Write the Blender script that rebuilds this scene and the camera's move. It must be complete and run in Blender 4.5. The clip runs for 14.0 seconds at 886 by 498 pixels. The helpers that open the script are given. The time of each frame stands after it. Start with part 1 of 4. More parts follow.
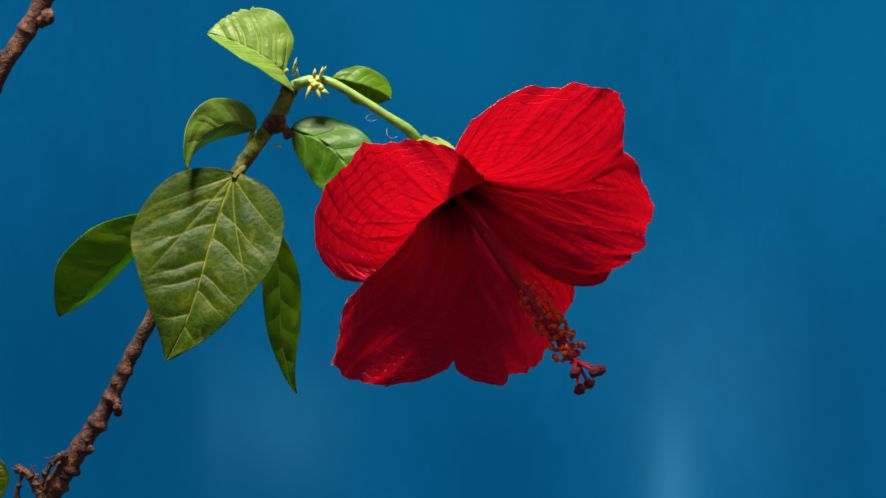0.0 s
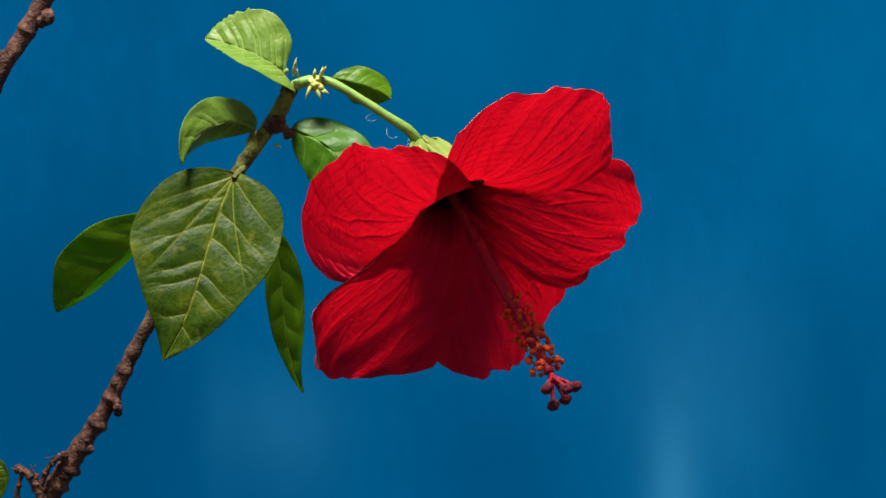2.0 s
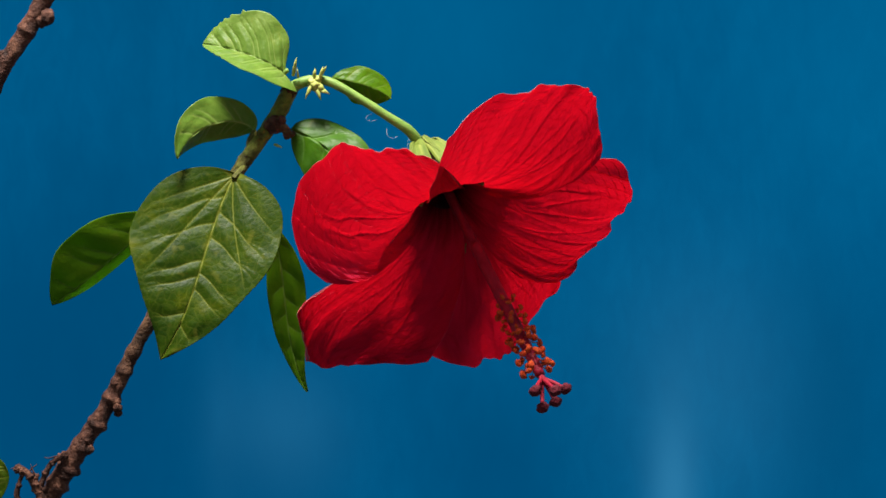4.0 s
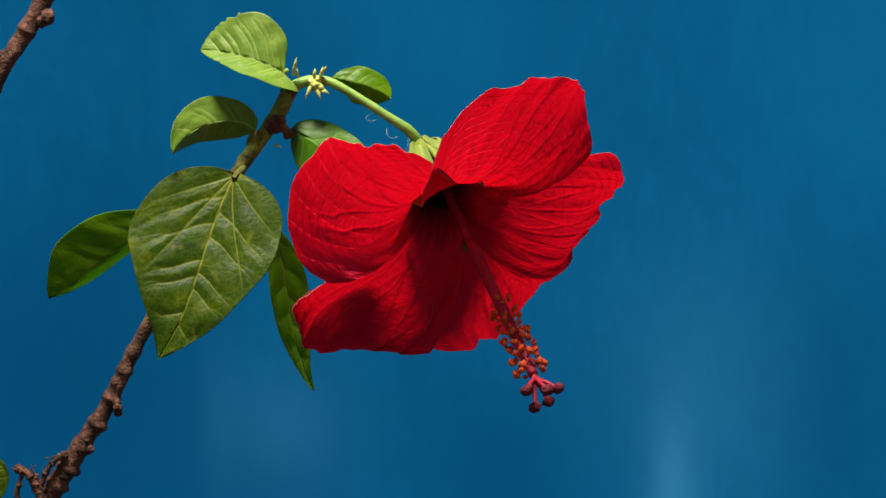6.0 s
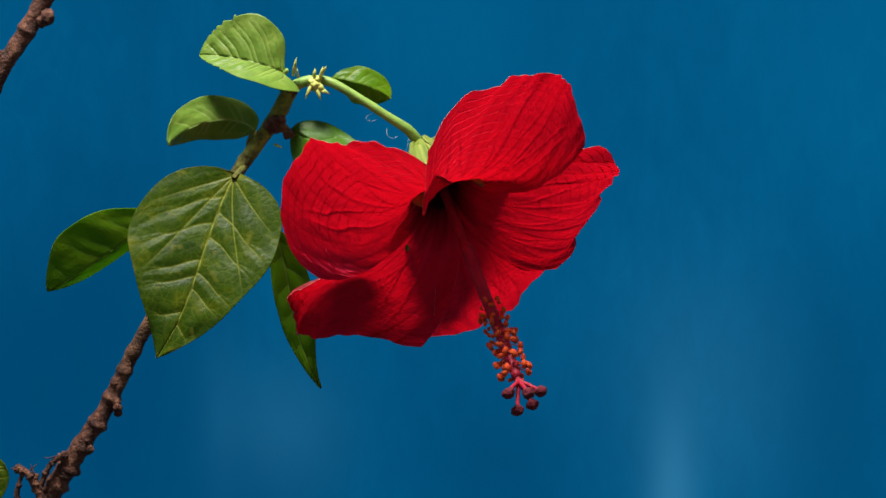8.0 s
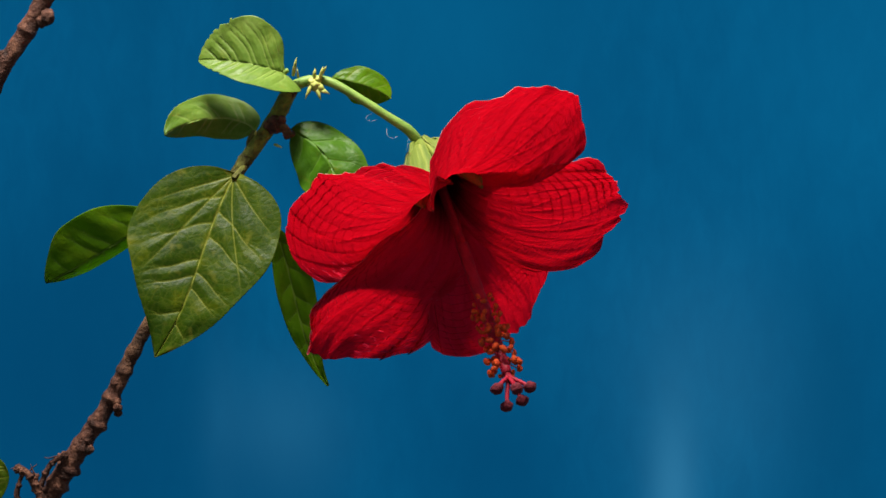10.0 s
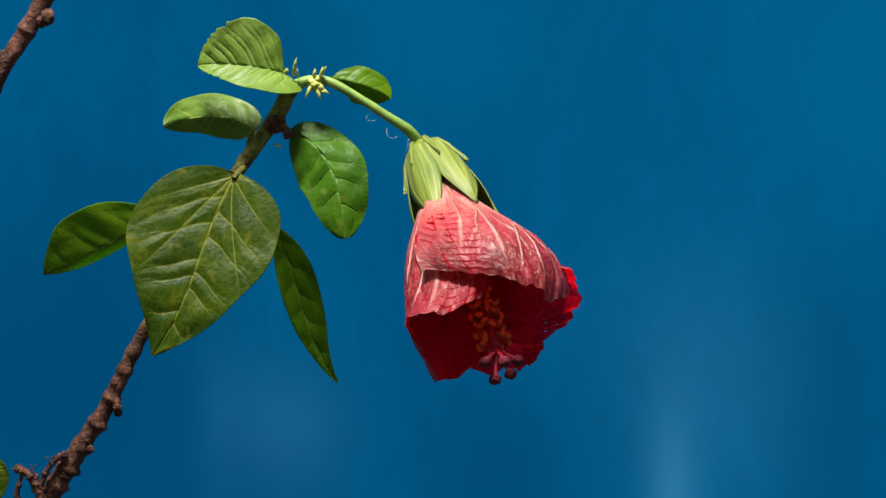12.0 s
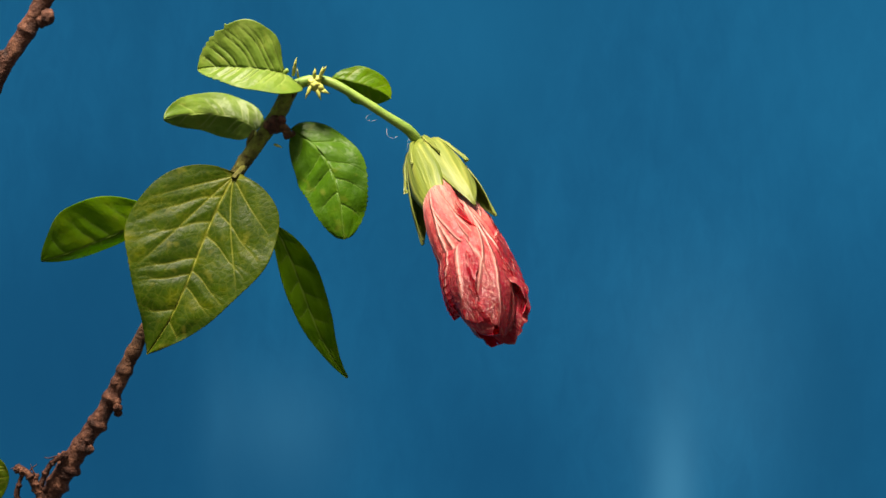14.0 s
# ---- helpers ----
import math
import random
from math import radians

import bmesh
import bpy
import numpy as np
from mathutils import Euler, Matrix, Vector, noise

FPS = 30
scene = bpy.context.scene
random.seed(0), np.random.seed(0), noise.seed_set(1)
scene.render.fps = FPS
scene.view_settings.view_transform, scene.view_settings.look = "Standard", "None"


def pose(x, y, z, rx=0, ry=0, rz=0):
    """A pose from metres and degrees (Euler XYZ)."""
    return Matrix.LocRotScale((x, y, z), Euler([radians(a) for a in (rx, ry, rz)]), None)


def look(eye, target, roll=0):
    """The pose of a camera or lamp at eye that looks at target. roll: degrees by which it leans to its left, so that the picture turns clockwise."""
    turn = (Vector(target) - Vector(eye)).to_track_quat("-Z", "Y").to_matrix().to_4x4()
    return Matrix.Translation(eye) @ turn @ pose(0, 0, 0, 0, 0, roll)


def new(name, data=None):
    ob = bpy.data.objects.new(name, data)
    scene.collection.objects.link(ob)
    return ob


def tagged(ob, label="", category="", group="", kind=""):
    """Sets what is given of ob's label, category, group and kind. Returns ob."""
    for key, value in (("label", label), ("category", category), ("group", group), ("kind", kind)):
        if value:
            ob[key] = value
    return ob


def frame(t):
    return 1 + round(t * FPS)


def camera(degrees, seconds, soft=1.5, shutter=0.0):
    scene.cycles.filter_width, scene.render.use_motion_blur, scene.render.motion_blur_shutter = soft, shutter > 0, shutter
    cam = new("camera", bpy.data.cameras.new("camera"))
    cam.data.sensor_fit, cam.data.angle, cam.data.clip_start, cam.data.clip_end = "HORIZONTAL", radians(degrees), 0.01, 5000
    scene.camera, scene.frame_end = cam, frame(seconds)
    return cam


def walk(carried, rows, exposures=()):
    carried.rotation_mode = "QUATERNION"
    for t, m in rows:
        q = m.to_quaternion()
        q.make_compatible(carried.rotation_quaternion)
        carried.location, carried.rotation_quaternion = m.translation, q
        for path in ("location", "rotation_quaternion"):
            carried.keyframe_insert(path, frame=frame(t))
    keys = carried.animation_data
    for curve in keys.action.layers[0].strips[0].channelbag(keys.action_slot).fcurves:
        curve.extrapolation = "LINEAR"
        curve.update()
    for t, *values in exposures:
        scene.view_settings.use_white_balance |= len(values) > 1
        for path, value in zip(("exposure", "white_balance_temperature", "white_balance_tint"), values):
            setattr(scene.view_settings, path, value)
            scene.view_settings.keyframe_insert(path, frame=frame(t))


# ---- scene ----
# A hibiscus flower closes in front of a blue studio cloth. Still camera.
UNIT = 0.0002          # metres of one sheet unit
REACH = 2926.0         # units from the eye to the sheet, the upright plane through the stem
HEIGHT = 1.2           # height of the eye above the floor, metres

cam = camera(30, 14.0, soft=1.6)
EYE = (0, -REACH * UNIT, HEIGHT)
walk(cam, [(0.0, look(EYE, (0, 0, HEIGHT))), (14.0, look(EYE, (0, 0, HEIGHT)))],
     exposures=[(0.0, 0.05, 6650, 10), (1.0, 0.05, 6500, 10), (2.0, 0.05, 6280, 10), (2.5, 0.2, 6280, 10), (3.0, 0.05, 6320, 10), (5.5, 0.0, 6600, 10), (6.0, 0.0, 6800, 10), (6.5, -0.05, 6450, 10),
                (7.0, -0.05, 6330, 10), (8.0, -0.1, 6450, 10), (10.0, -0.1, 6600, 10), (10.3, -0.05, 6900, 10), (10.5, -0.1, 6050, 10), (10.7, -0.05, 6600, 10),
                (10.9, 0.15, 8000, 18), (11.0, 0.1, 7600, 17), (11.25, 0.05, 7200, 12), (11.5, 0.0, 6080, 10), (12.0, -0.04, 6430, 10), (12.5, -0.03, 6400, 10), (13.0, 0.0, 6400, 10),
                (13.3, 0.08, 6900, 10), (13.6, 0.15, 7500, 13), (14.0, 0.2, 7750, 15)])

# ---- world and lamps ----
world = bpy.data.worlds.new("studio_air")
scene.world = world
world.use_nodes = True
world.node_tree.nodes["Background"].inputs["Color"].default_value = (0.85, 0.92, 1.0, 1)
world.node_tree.nodes["Background"].inputs["Strength"].default_value = 0.33

key = new("overhead_lamp", bpy.data.lights.new("overhead_lamp", "AREA"))
key.data.shape, key.data.size = "DISK", 0.26
key.data.energy, key.data.color = 33.0, (1.0, 0.95, 0.88)
key.matrix_world = look((-0.12, -0.26, HEIGHT + 0.85), (0.0, -0.01, HEIGHT + 0.0))


# ---- places ----
def world_at(p):
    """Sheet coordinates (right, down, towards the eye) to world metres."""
    p = np.asarray(p, float)
    return np.stack([(p[..., 0] - 784) * UNIT, -p[..., 2] * UNIT, HEIGHT - (p[..., 1] - 441) * UNIT], -1)


def at(x, y, d=0.0):
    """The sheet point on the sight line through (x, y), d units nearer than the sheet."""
    k = (REACH - d) / REACH
    return np.array([784 + (x - 784) * k, 441 + (y - 441) * k, d])


def unit(v):
    return v / np.linalg.norm(v)


# ---- materials ----
def nodes_of(name):
    m = bpy.data.materials.new(name)
    m.use_nodes = True
    t = m.node_tree
    return m, t, t.nodes["Principled BSDF"], t.nodes["Material Output"]


def add(t, kind, **values):
    n = t.nodes.new(kind)
    for k, v in values.items():
        if k == "op":
            n.operation = v
        elif k == "mode":
            n.blend_type = v
        else:
            n.inputs[k.replace("_", " ")].default_value = v
    return n


def join(t, a, b):
    t.links.new(a, b)


def ramp(t, source, stops):
    n = t.nodes.new("ShaderNodeValToRGB")
    while len(n.color_ramp.elements) < len(stops):
        n.color_ramp.elements.new(0.5)
    for e, (pos, col) in zip(n.color_ramp.elements, stops):
        e.position, e.color = pos, (*col, 1) if len(col) == 3 else col
    join(t, source, n.inputs["Fac"])
    return n.outputs["Color"]


def noise_of(t, scale, detail=4.0, rough=0.55, vector=None, distortion=0.0):
    n = add(t, "ShaderNodeTexNoise", Scale=scale, Detail=detail, Roughness=rough, Distortion=distortion)
    if vector is None:
        vector = t.nodes.new("ShaderNodeTexCoord").outputs["Object"]
    join(t, vector, n.inputs["Vector"])
    return n.outputs["Fac"]


def math_of(t, op, a, b=None):
    n = t.nodes.new("ShaderNodeMath")
    n.operation = op
    for i, v in enumerate((a, b)):
        if v is None:
            continue
        if isinstance(v, (int, float)):
            n.inputs[i].default_value = v
        else:
            join(t, v, n.inputs[i])
    return n.outputs[0]


def mix_of(t, fac, a, b, mode="MIX"):
    n = t.nodes.new("ShaderNodeMix")
    n.data_type, n.blend_type = "RGBA", mode
    for sock, v in ((n.inputs[0], fac), (n.inputs[6], a), (n.inputs[7], b)):
        if isinstance(v, (int, float)):
            sock.default_value = v
        elif isinstance(v, tuple):
            sock.default_value = (*v, 1)
        else:
            join(t, v, sock)
    return n.outputs[2]


def bump_of(t, height, strength, distance):
    n = add(t, "ShaderNodeBump", Strength=strength, Distance=distance)
    join(t, height, n.inputs["Height"])
    return n.outputs["Normal"]


def attribute(t, name):
    n = t.nodes.new("ShaderNodeAttribute")
    n.attribute_name = name
    return n.outputs["Fac"]


def thin(t, bsdf, out, colour, share, normal=None):
    """Lets a share of the light through a leaf or petal."""
    tr = t.nodes.new("ShaderNodeBsdfTranslucent")
    if isinstance(colour, tuple):
        tr.inputs["Color"].default_value = (*colour, 1)
    else:
        join(t, colour, tr.inputs["Color"])
    if normal is not None:
        join(t, normal, tr.inputs["Normal"])
    mx = add(t, "ShaderNodeMixShader", Fac=share)
    join(t, bsdf.outputs[0], mx.inputs[1])
    join(t, tr.outputs[0], mx.inputs[2])
    join(t, mx.outputs[0], out.inputs["Surface"])


def petal_coords(t, across, along, warp):
    """Petal coordinates (across, along), stretched and warped so that veins fan out from the claw."""
    uv = t.nodes.new("ShaderNodeUVMap")
    sep = t.nodes.new("ShaderNodeSeparateXYZ")
    join(t, uv.outputs[0], sep.inputs[0])
    n = t.nodes.new("ShaderNodeCombineXYZ")
    join(t, math_of(t, "MULTIPLY", sep.outputs[0], across), n.inputs[0])
    join(t, math_of(t, "MULTIPLY", sep.outputs[1], along), n.inputs[1])
    join(t, attribute(t, "petal_no"), n.inputs[2])
    return uv.outputs[0], n.outputs[0]


def vein_lines(t, uv, wobble, lines):
    """Pale branching veins: each (start across, slope, from, to, width) in petal coordinates."""
    sep = t.nodes.new("ShaderNodeSeparateXYZ")
    join(t, uv, sep.inputs[0])
    total = None
    w = math_of(t, "MULTIPLY", math_of(t, "SUBTRACT", wobble, 0.5), 0.06)
    for u0, slope, v0, v1, width in lines:
        run = math_of(t, "MAXIMUM", math_of(t, "SUBTRACT", sep.outputs[1], v0), 0.0)
        line = math_of(t, "ADD", math_of(t, "MULTIPLY", run, slope), u0)
        d = math_of(t, "ABSOLUTE", math_of(t, "SUBTRACT", math_of(t, "ADD", sep.outputs[0], w), line))
        m = math_of(t, "MAXIMUM", math_of(t, "SUBTRACT", 1.0, math_of(t, "DIVIDE", d, width)), 0.0)
        m = math_of(t, "MULTIPLY", m, math_of(t, "GREATER_THAN", sep.outputs[1], v0))
        fade = math_of(t, "MINIMUM", math_of(t, "MAXIMUM", math_of(t, "MULTIPLY", math_of(t, "SUBTRACT", v1, sep.outputs[1]), 5.0), 0.0), 1.0)
        m = math_of(t, "MULTIPLY", m, fade)
        total = m if total is None else math_of(t, "MAXIMUM", total, m)
    return total


PETAL_VEINS = [(0.5, 0.0, 0.0, 1.0, 0.017), (0.43, -0.14, 0.0, 0.95, 0.014), (0.57, 0.14, 0.0, 0.95, 0.014), (0.32, -0.2, 0.05, 0.9, 0.012), (0.68, 0.2, 0.05, 0.9, 0.012),
               (0.5, 0.26, 0.40, 0.95, 0.011), (0.5, -0.28, 0.48, 0.95, 0.011), (0.38, -0.45, 0.42, 0.9, 0.010), (0.63, 0.45, 0.47, 0.9, 0.010),
               (0.372, 0.2, 0.46, 0.85, 0.008), (0.628, -0.2, 0.52, 0.85, 0.008)]


def part_clear(t, out, clear):
    """Lets a share of the light pass straight through the finished surface."""
    if clear:
        whole = out.inputs["Surface"].links[0].from_socket
        open_part = add(t, "ShaderNodeBsdfTransparent", Color=(0.92, 0.25, 0.28, 1))
        mx = add(t, "ShaderNodeMixShader", Fac=clear)
        join(t, whole, mx.inputs[1])
        join(t, open_part.outputs[0], mx.inputs[2])
        join(t, mx.outputs[0], out.inputs["Surface"])


def make_petal_face(name="petal_inner_face", clear=0.0, share=0.62):
    """The velvety crimson inner face; clear: how much of the light passes straight through."""
    m, t, b, out = nodes_of(name)
    uv, fan = petal_coords(t, 8, 2.2, 0.1)
    _, fine = petal_coords(t, 44, 4.0, 0.1)
    veins = noise_of(t, 1.0, 5, 0.6, fan, 0.6)
    fibres = noise_of(t, 1.0, 3, 0.6, fine, 0.4)
    _, even = petal_coords(t, 5, 6, 0.1)
    blot = noise_of(t, 1.0, 4, 0.6, even, 0.8)
    sep = t.nodes.new("ShaderNodeSeparateXYZ")
    join(t, uv, sep.inputs[0])
    body = ramp(t, veins, [(0.30, (0.58, 0.008, 0.046)), (0.5, (0.74, 0.012, 0.064)), (0.7, (0.82, 0.020, 0.085))])
    body = mix_of(t, math_of(t, "MULTIPLY", fibres, 0.25), body, (0.52, 0.004, 0.030))
    body = mix_of(t, math_of(t, "MULTIPLY", ramp(t, blot, [(0.50, (0, 0, 0)), (0.68, (1, 1, 1))]), 0.45), body, (0.40, 0.003, 0.030))
    dark_vein = vein_lines(t, uv, veins, PETAL_VEINS)
    body = mix_of(t, math_of(t, "MULTIPLY", dark_vein, 0.22), body, (0.30, 0.001, 0.012))
    depth = math_of(t, "ADD", sep.outputs[1], math_of(t, "MULTIPLY", math_of(t, "SUBTRACT", veins, 0.5), 0.3))
    # maroon eye of the bloom, made blacker with the throat's shadow
    eye = ramp(t, depth, [(0.0, (1, 1, 1)), (0.20, (0.9, 0.9, 0.9)), (0.37, (0, 0, 0))])
    body = mix_of(t, eye, body, (0.022, 0.0003, 0.003))
    join(t, body, b.inputs["Base Color"])
    b.inputs["Roughness"].default_value = 0.7
    b.inputs["Specular IOR Level"].default_value = 0.02
    relief = math_of(t, "ADD", math_of(t, "ADD", math_of(t, "MULTIPLY", veins, 1.0), math_of(t, "MULTIPLY", blot, 1.9)), math_of(t, "MULTIPLY", fibres, 0.10))
    nrm = bump_of(t, relief, 0.5, 0.0024)
    join(t, nrm, b.inputs["Normal"])
    thin(t, b, out, mix_of(t, eye, mix_of(t, 0.6, body, (0.90, 0.05, 0.12)), (0.10, 0.001, 0.008)), share, nrm)
    part_clear(t, out, clear)
    return m


def make_petal_back(name="petal_outer_face", clear=0.0):
    m, t, b, out = nodes_of(name)
    uv, fan = petal_coords(t, 9, 3.5, 0.1)
    _, fine = petal_coords(t, 40, 14.0, 0.1)
    soft = noise_of(t, 1.0, 3, 0.5, fan, 0.5)
    fibres = noise_of(t, 1.0, 4, 0.65, fine, 0.8)
    _, even = petal_coords(t, 24, 26, 0.1)
    crinkle = noise_of(t, 1.0, 5, 0.65, even, 1.4)
    speck = noise_of(t, 2.6, 4, 0.7, even, 0.6)
    vein = vein_lines(t, uv, soft, PETAL_VEINS)
    sep = t.nodes.new("ShaderNodeSeparateXYZ")
    join(t, uv, sep.inputs[0])
    # pale claw to maroon tip; also paints in the bud's highlight and shaded end
    body = ramp(t, sep.outputs[1], [(0.24, (0.86, 0.52, 0.43)), (0.50, (0.66, 0.22, 0.18)), (0.68, (0.34, 0.05, 0.055)), (0.87, (0.045, 0.003, 0.006))])
    body = mix_of(t, ramp(t, soft, [(0.40, (0, 0, 0)), (0.62, (0.62, 0.62, 0.62))]), body, (0.30, 0.010, 0.040))
    body = mix_of(t, ramp(t, fibres, [(0.42, (0, 0, 0)), (0.72, (0.6, 0.6, 0.6))]), body, (0.30, 0.02, 0.032))
    body = mix_of(t, ramp(t, crinkle, [(0.34, (0.6, 0.6, 0.6)), (0.48, (0, 0, 0))]), body, (0.30, 0.012, 0.040))
    body = mix_of(t, ramp(t, speck, [(0.52, (0, 0, 0)), (0.70, (0.6, 0.6, 0.6))]), body, (0.70, 0.36, 0.28))
    body = mix_of(t, math_of(t, "MULTIPLY", vein, 0.75), body, (0.88, 0.56, 0.48))
    join(t, body, b.inputs["Base Color"])
    b.inputs["Roughness"].default_value = 0.34
    b.inputs["Specular IOR Level"].default_value = 0.4
    relief = math_of(t, "ADD", math_of(t, "MULTIPLY", vein, 0.8), math_of(t, "ADD", soft, math_of(t, "MULTIPLY", crinkle, 0.5)))
    nrm = bump_of(t, relief, 0.8, 0.0016)
    join(t, nrm, b.inputs["Normal"])
    thin(t, b, out, (0.90, 0.08, 0.14), 0.42, nrm)
    part_clear(t, out, clear)
    return m


def make_leaf(name, dark, mid, light, vein, through_col, share, gloss=0.38, sheen=0.25):
    m, t, b, out = nodes_of(name)
    v = attribute(t, "vein")
    n1 = noise_of(t, 75, 5, 0.6)
    n2 = noise_of(t, 420, 4, 0.6)
    n3 = noise_of(t, 1500, 2, 0.5)
    body = ramp(t, n1, [(0.30, dark), (0.52, mid), (0.72, light)])
    body = mix_of(t, ramp(t, n2, [(0.40, (0, 0, 0)), (0.75, (0.55, 0.55, 0.55))]), body, dark)
    spots = ramp(t, noise_of(t, 260, 1, 0.5), [(0.62, (0, 0, 0)), (0.80, (0.7, 0.7, 0.7))])
    body = mix_of(t, math_of(t, "MULTIPLY", spots, 0.35), body, (0.24, 0.22, 0.03))
    # the net of fine veins, and pale specks
    net = t.nodes.new("ShaderNodeTexVoronoi")
    net.feature = "DISTANCE_TO_EDGE"
    net.inputs["Scale"].default_value = 380
    tc = t.nodes.new("ShaderNodeTexCoord")
    bent = mix_of(t, 0.004, tc.outputs["Object"], n1)
    join(t, bent, net.inputs["Vector"])
    line = ramp(t, net.outputs["Distance"], [(0.0, (1, 1, 1)), (0.10, (0, 0, 0))])
    body = mix_of(t, math_of(t, "MULTIPLY", line, math_of(t, "MULTIPLY", n1, 0.16)), body, vein)
    dots = ramp(t, noise_of(t, 2300, 1, 0.4), [(0.70, (0, 0, 0)), (0.78, (1, 1, 1))])
    body = mix_of(t, math_of(t, "MULTIPLY", dots, 0.22), body, vein)
    body = mix_of(t, math_of(t, "MULTIPLY", v, 0.6), body, vein)
    join(t, body, b.inputs["Base Color"])
    b.inputs["Roughness"].default_value = gloss
    b.inputs["Specular IOR Level"].default_value = sheen
    pillows = ramp(t, net.outputs["Distance"], [(0.0, (0, 0, 0)), (0.45, (1, 1, 1))])
    h = math_of(t, "ADD", math_of(t, "ADD", math_of(t, "MULTIPLY", n2, 0.7), math_of(t, "MULTIPLY", n3, 0.3)), math_of(t, "MULTIPLY", pillows, 0.55))
    nrm = bump_of(t, h, 0.26, 0.0005)
    join(t, nrm, b.inputs["Normal"])
    thin(t, b, out, mix_of(t, v, through_col, vein), share)
    return m


def make_bark():
    m, t, b, out = nodes_of("bark")
    y = attribute(t, "young")
    tc = t.nodes.new("ShaderNodeTexCoord")
    n1 = noise_of(t, 220, 6, 0.65, tc.outputs["Object"])
    n2 = noise_of(t, 900, 4, 0.6, tc.outputs["Object"])
    old = ramp(t, n1, [(0.34, (0.014, 0.005, 0.003)), (0.52, (0.075, 0.026, 0.014)), (0.72, (0.21, 0.090, 0.050))])
    green = ramp(t, n1, [(0.35, (0.08, 0.09, 0.012)), (0.6, (0.19, 0.25, 0.03))])
    body = mix_of(t, math_of(t, "ADD", y, math_of(t, "MULTIPLY", math_of(t, "SUBTRACT", n1, 0.5), y)), old, green)
    body = mix_of(t, math_of(t, "MULTIPLY", n2, 0.4), body, (0.022, 0.009, 0.006))
    join(t, body, b.inputs["Base Color"])
    b.inputs["Roughness"].default_value = 0.75
    b.inputs["Specular IOR Level"].default_value = 0.25
    join(t, bump_of(t, math_of(t, "ADD", n1, math_of(t, "MULTIPLY", n2, 0.5)), 1.0, 0.0018), b.inputs["Normal"])
    return m


def make_plain(name, lo, hi, scale, rough=0.5, share=0.0, bump=0.0004, spec=0.3):
    m, t, b, out = nodes_of(name)
    n1 = noise_of(t, scale, 5, 0.6)
    n2 = noise_of(t, scale * 6, 3, 0.6)
    body = ramp(t, n1, [(0.32, lo), (0.68, hi)])
    body = mix_of(t, math_of(t, "MULTIPLY", n2, 0.3), body, lo)
    join(t, body, b.inputs["Base Color"])
    b.inputs["Roughness"].default_value = rough
    b.inputs["Specular IOR Level"].default_value = spec
    join(t, bump_of(t, math_of(t, "ADD", n1, n2), 0.4, bump), b.inputs["Normal"])
    if share:
        thin(t, b, out, body, share)
    return m


def make_sepal():
    m, t, b, out = nodes_of("sepal_green")
    uv, fan = petal_coords(t, 9, 1.2, 0.1)
    ribs = noise_of(t, 1.0, 3, 0.5, fan, 0.3)
    n2 = noise_of(t, 700, 4, 0.6)
    body = ramp(t, ribs, [(0.34, (0.09, 0.13, 0.012)), (0.5, (0.17, 0.21, 0.025)), (0.66, (0.30, 0.31, 0.065))])
    body = mix_of(t, math_of(t, "MULTIPLY", n2, 0.35), body, (0.10, 0.17, 0.025))
    join(t, body, b.inputs["Base Color"])
    b.inputs["Roughness"].default_value = 0.5
    join(t, bump_of(t, math_of(t, "ADD", ribs, math_of(t, "MULTIPLY", n2, 0.2)), 0.6, 0.001), b.inputs["Normal"])
    thin(t, b, out, (0.35, 0.45, 0.08), 0.25)
    return m


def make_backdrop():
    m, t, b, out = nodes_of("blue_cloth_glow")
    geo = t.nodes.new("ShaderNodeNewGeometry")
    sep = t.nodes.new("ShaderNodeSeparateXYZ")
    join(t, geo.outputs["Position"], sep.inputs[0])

    def light_patch(cx, cz, sx, sz, power=2.0):
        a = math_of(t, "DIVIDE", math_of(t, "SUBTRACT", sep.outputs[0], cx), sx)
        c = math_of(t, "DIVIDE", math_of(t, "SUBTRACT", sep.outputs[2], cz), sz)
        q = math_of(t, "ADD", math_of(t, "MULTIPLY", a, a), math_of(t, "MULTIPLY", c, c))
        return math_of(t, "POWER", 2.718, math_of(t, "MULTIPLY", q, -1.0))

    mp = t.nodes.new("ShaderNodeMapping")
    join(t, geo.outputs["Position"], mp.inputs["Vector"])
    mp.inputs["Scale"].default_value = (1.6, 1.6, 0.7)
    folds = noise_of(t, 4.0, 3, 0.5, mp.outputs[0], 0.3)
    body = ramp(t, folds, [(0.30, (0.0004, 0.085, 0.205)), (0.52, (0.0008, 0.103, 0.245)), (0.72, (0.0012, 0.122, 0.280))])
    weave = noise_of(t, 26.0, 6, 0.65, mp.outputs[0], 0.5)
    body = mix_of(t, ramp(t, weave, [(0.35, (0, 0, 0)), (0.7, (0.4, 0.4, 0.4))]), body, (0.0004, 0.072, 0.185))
    for cx, cz, sx, sz, k, col in BACK_LIGHT_PATCHES:
        body = mix_of(t, math_of(t, "MULTIPLY", light_patch(cx, cz, sx, sz), k), body, col)
    # the cloth emits its colour in place of lamplight falling on it
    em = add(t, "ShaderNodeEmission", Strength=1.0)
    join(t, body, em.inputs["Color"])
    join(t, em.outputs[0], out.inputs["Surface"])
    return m


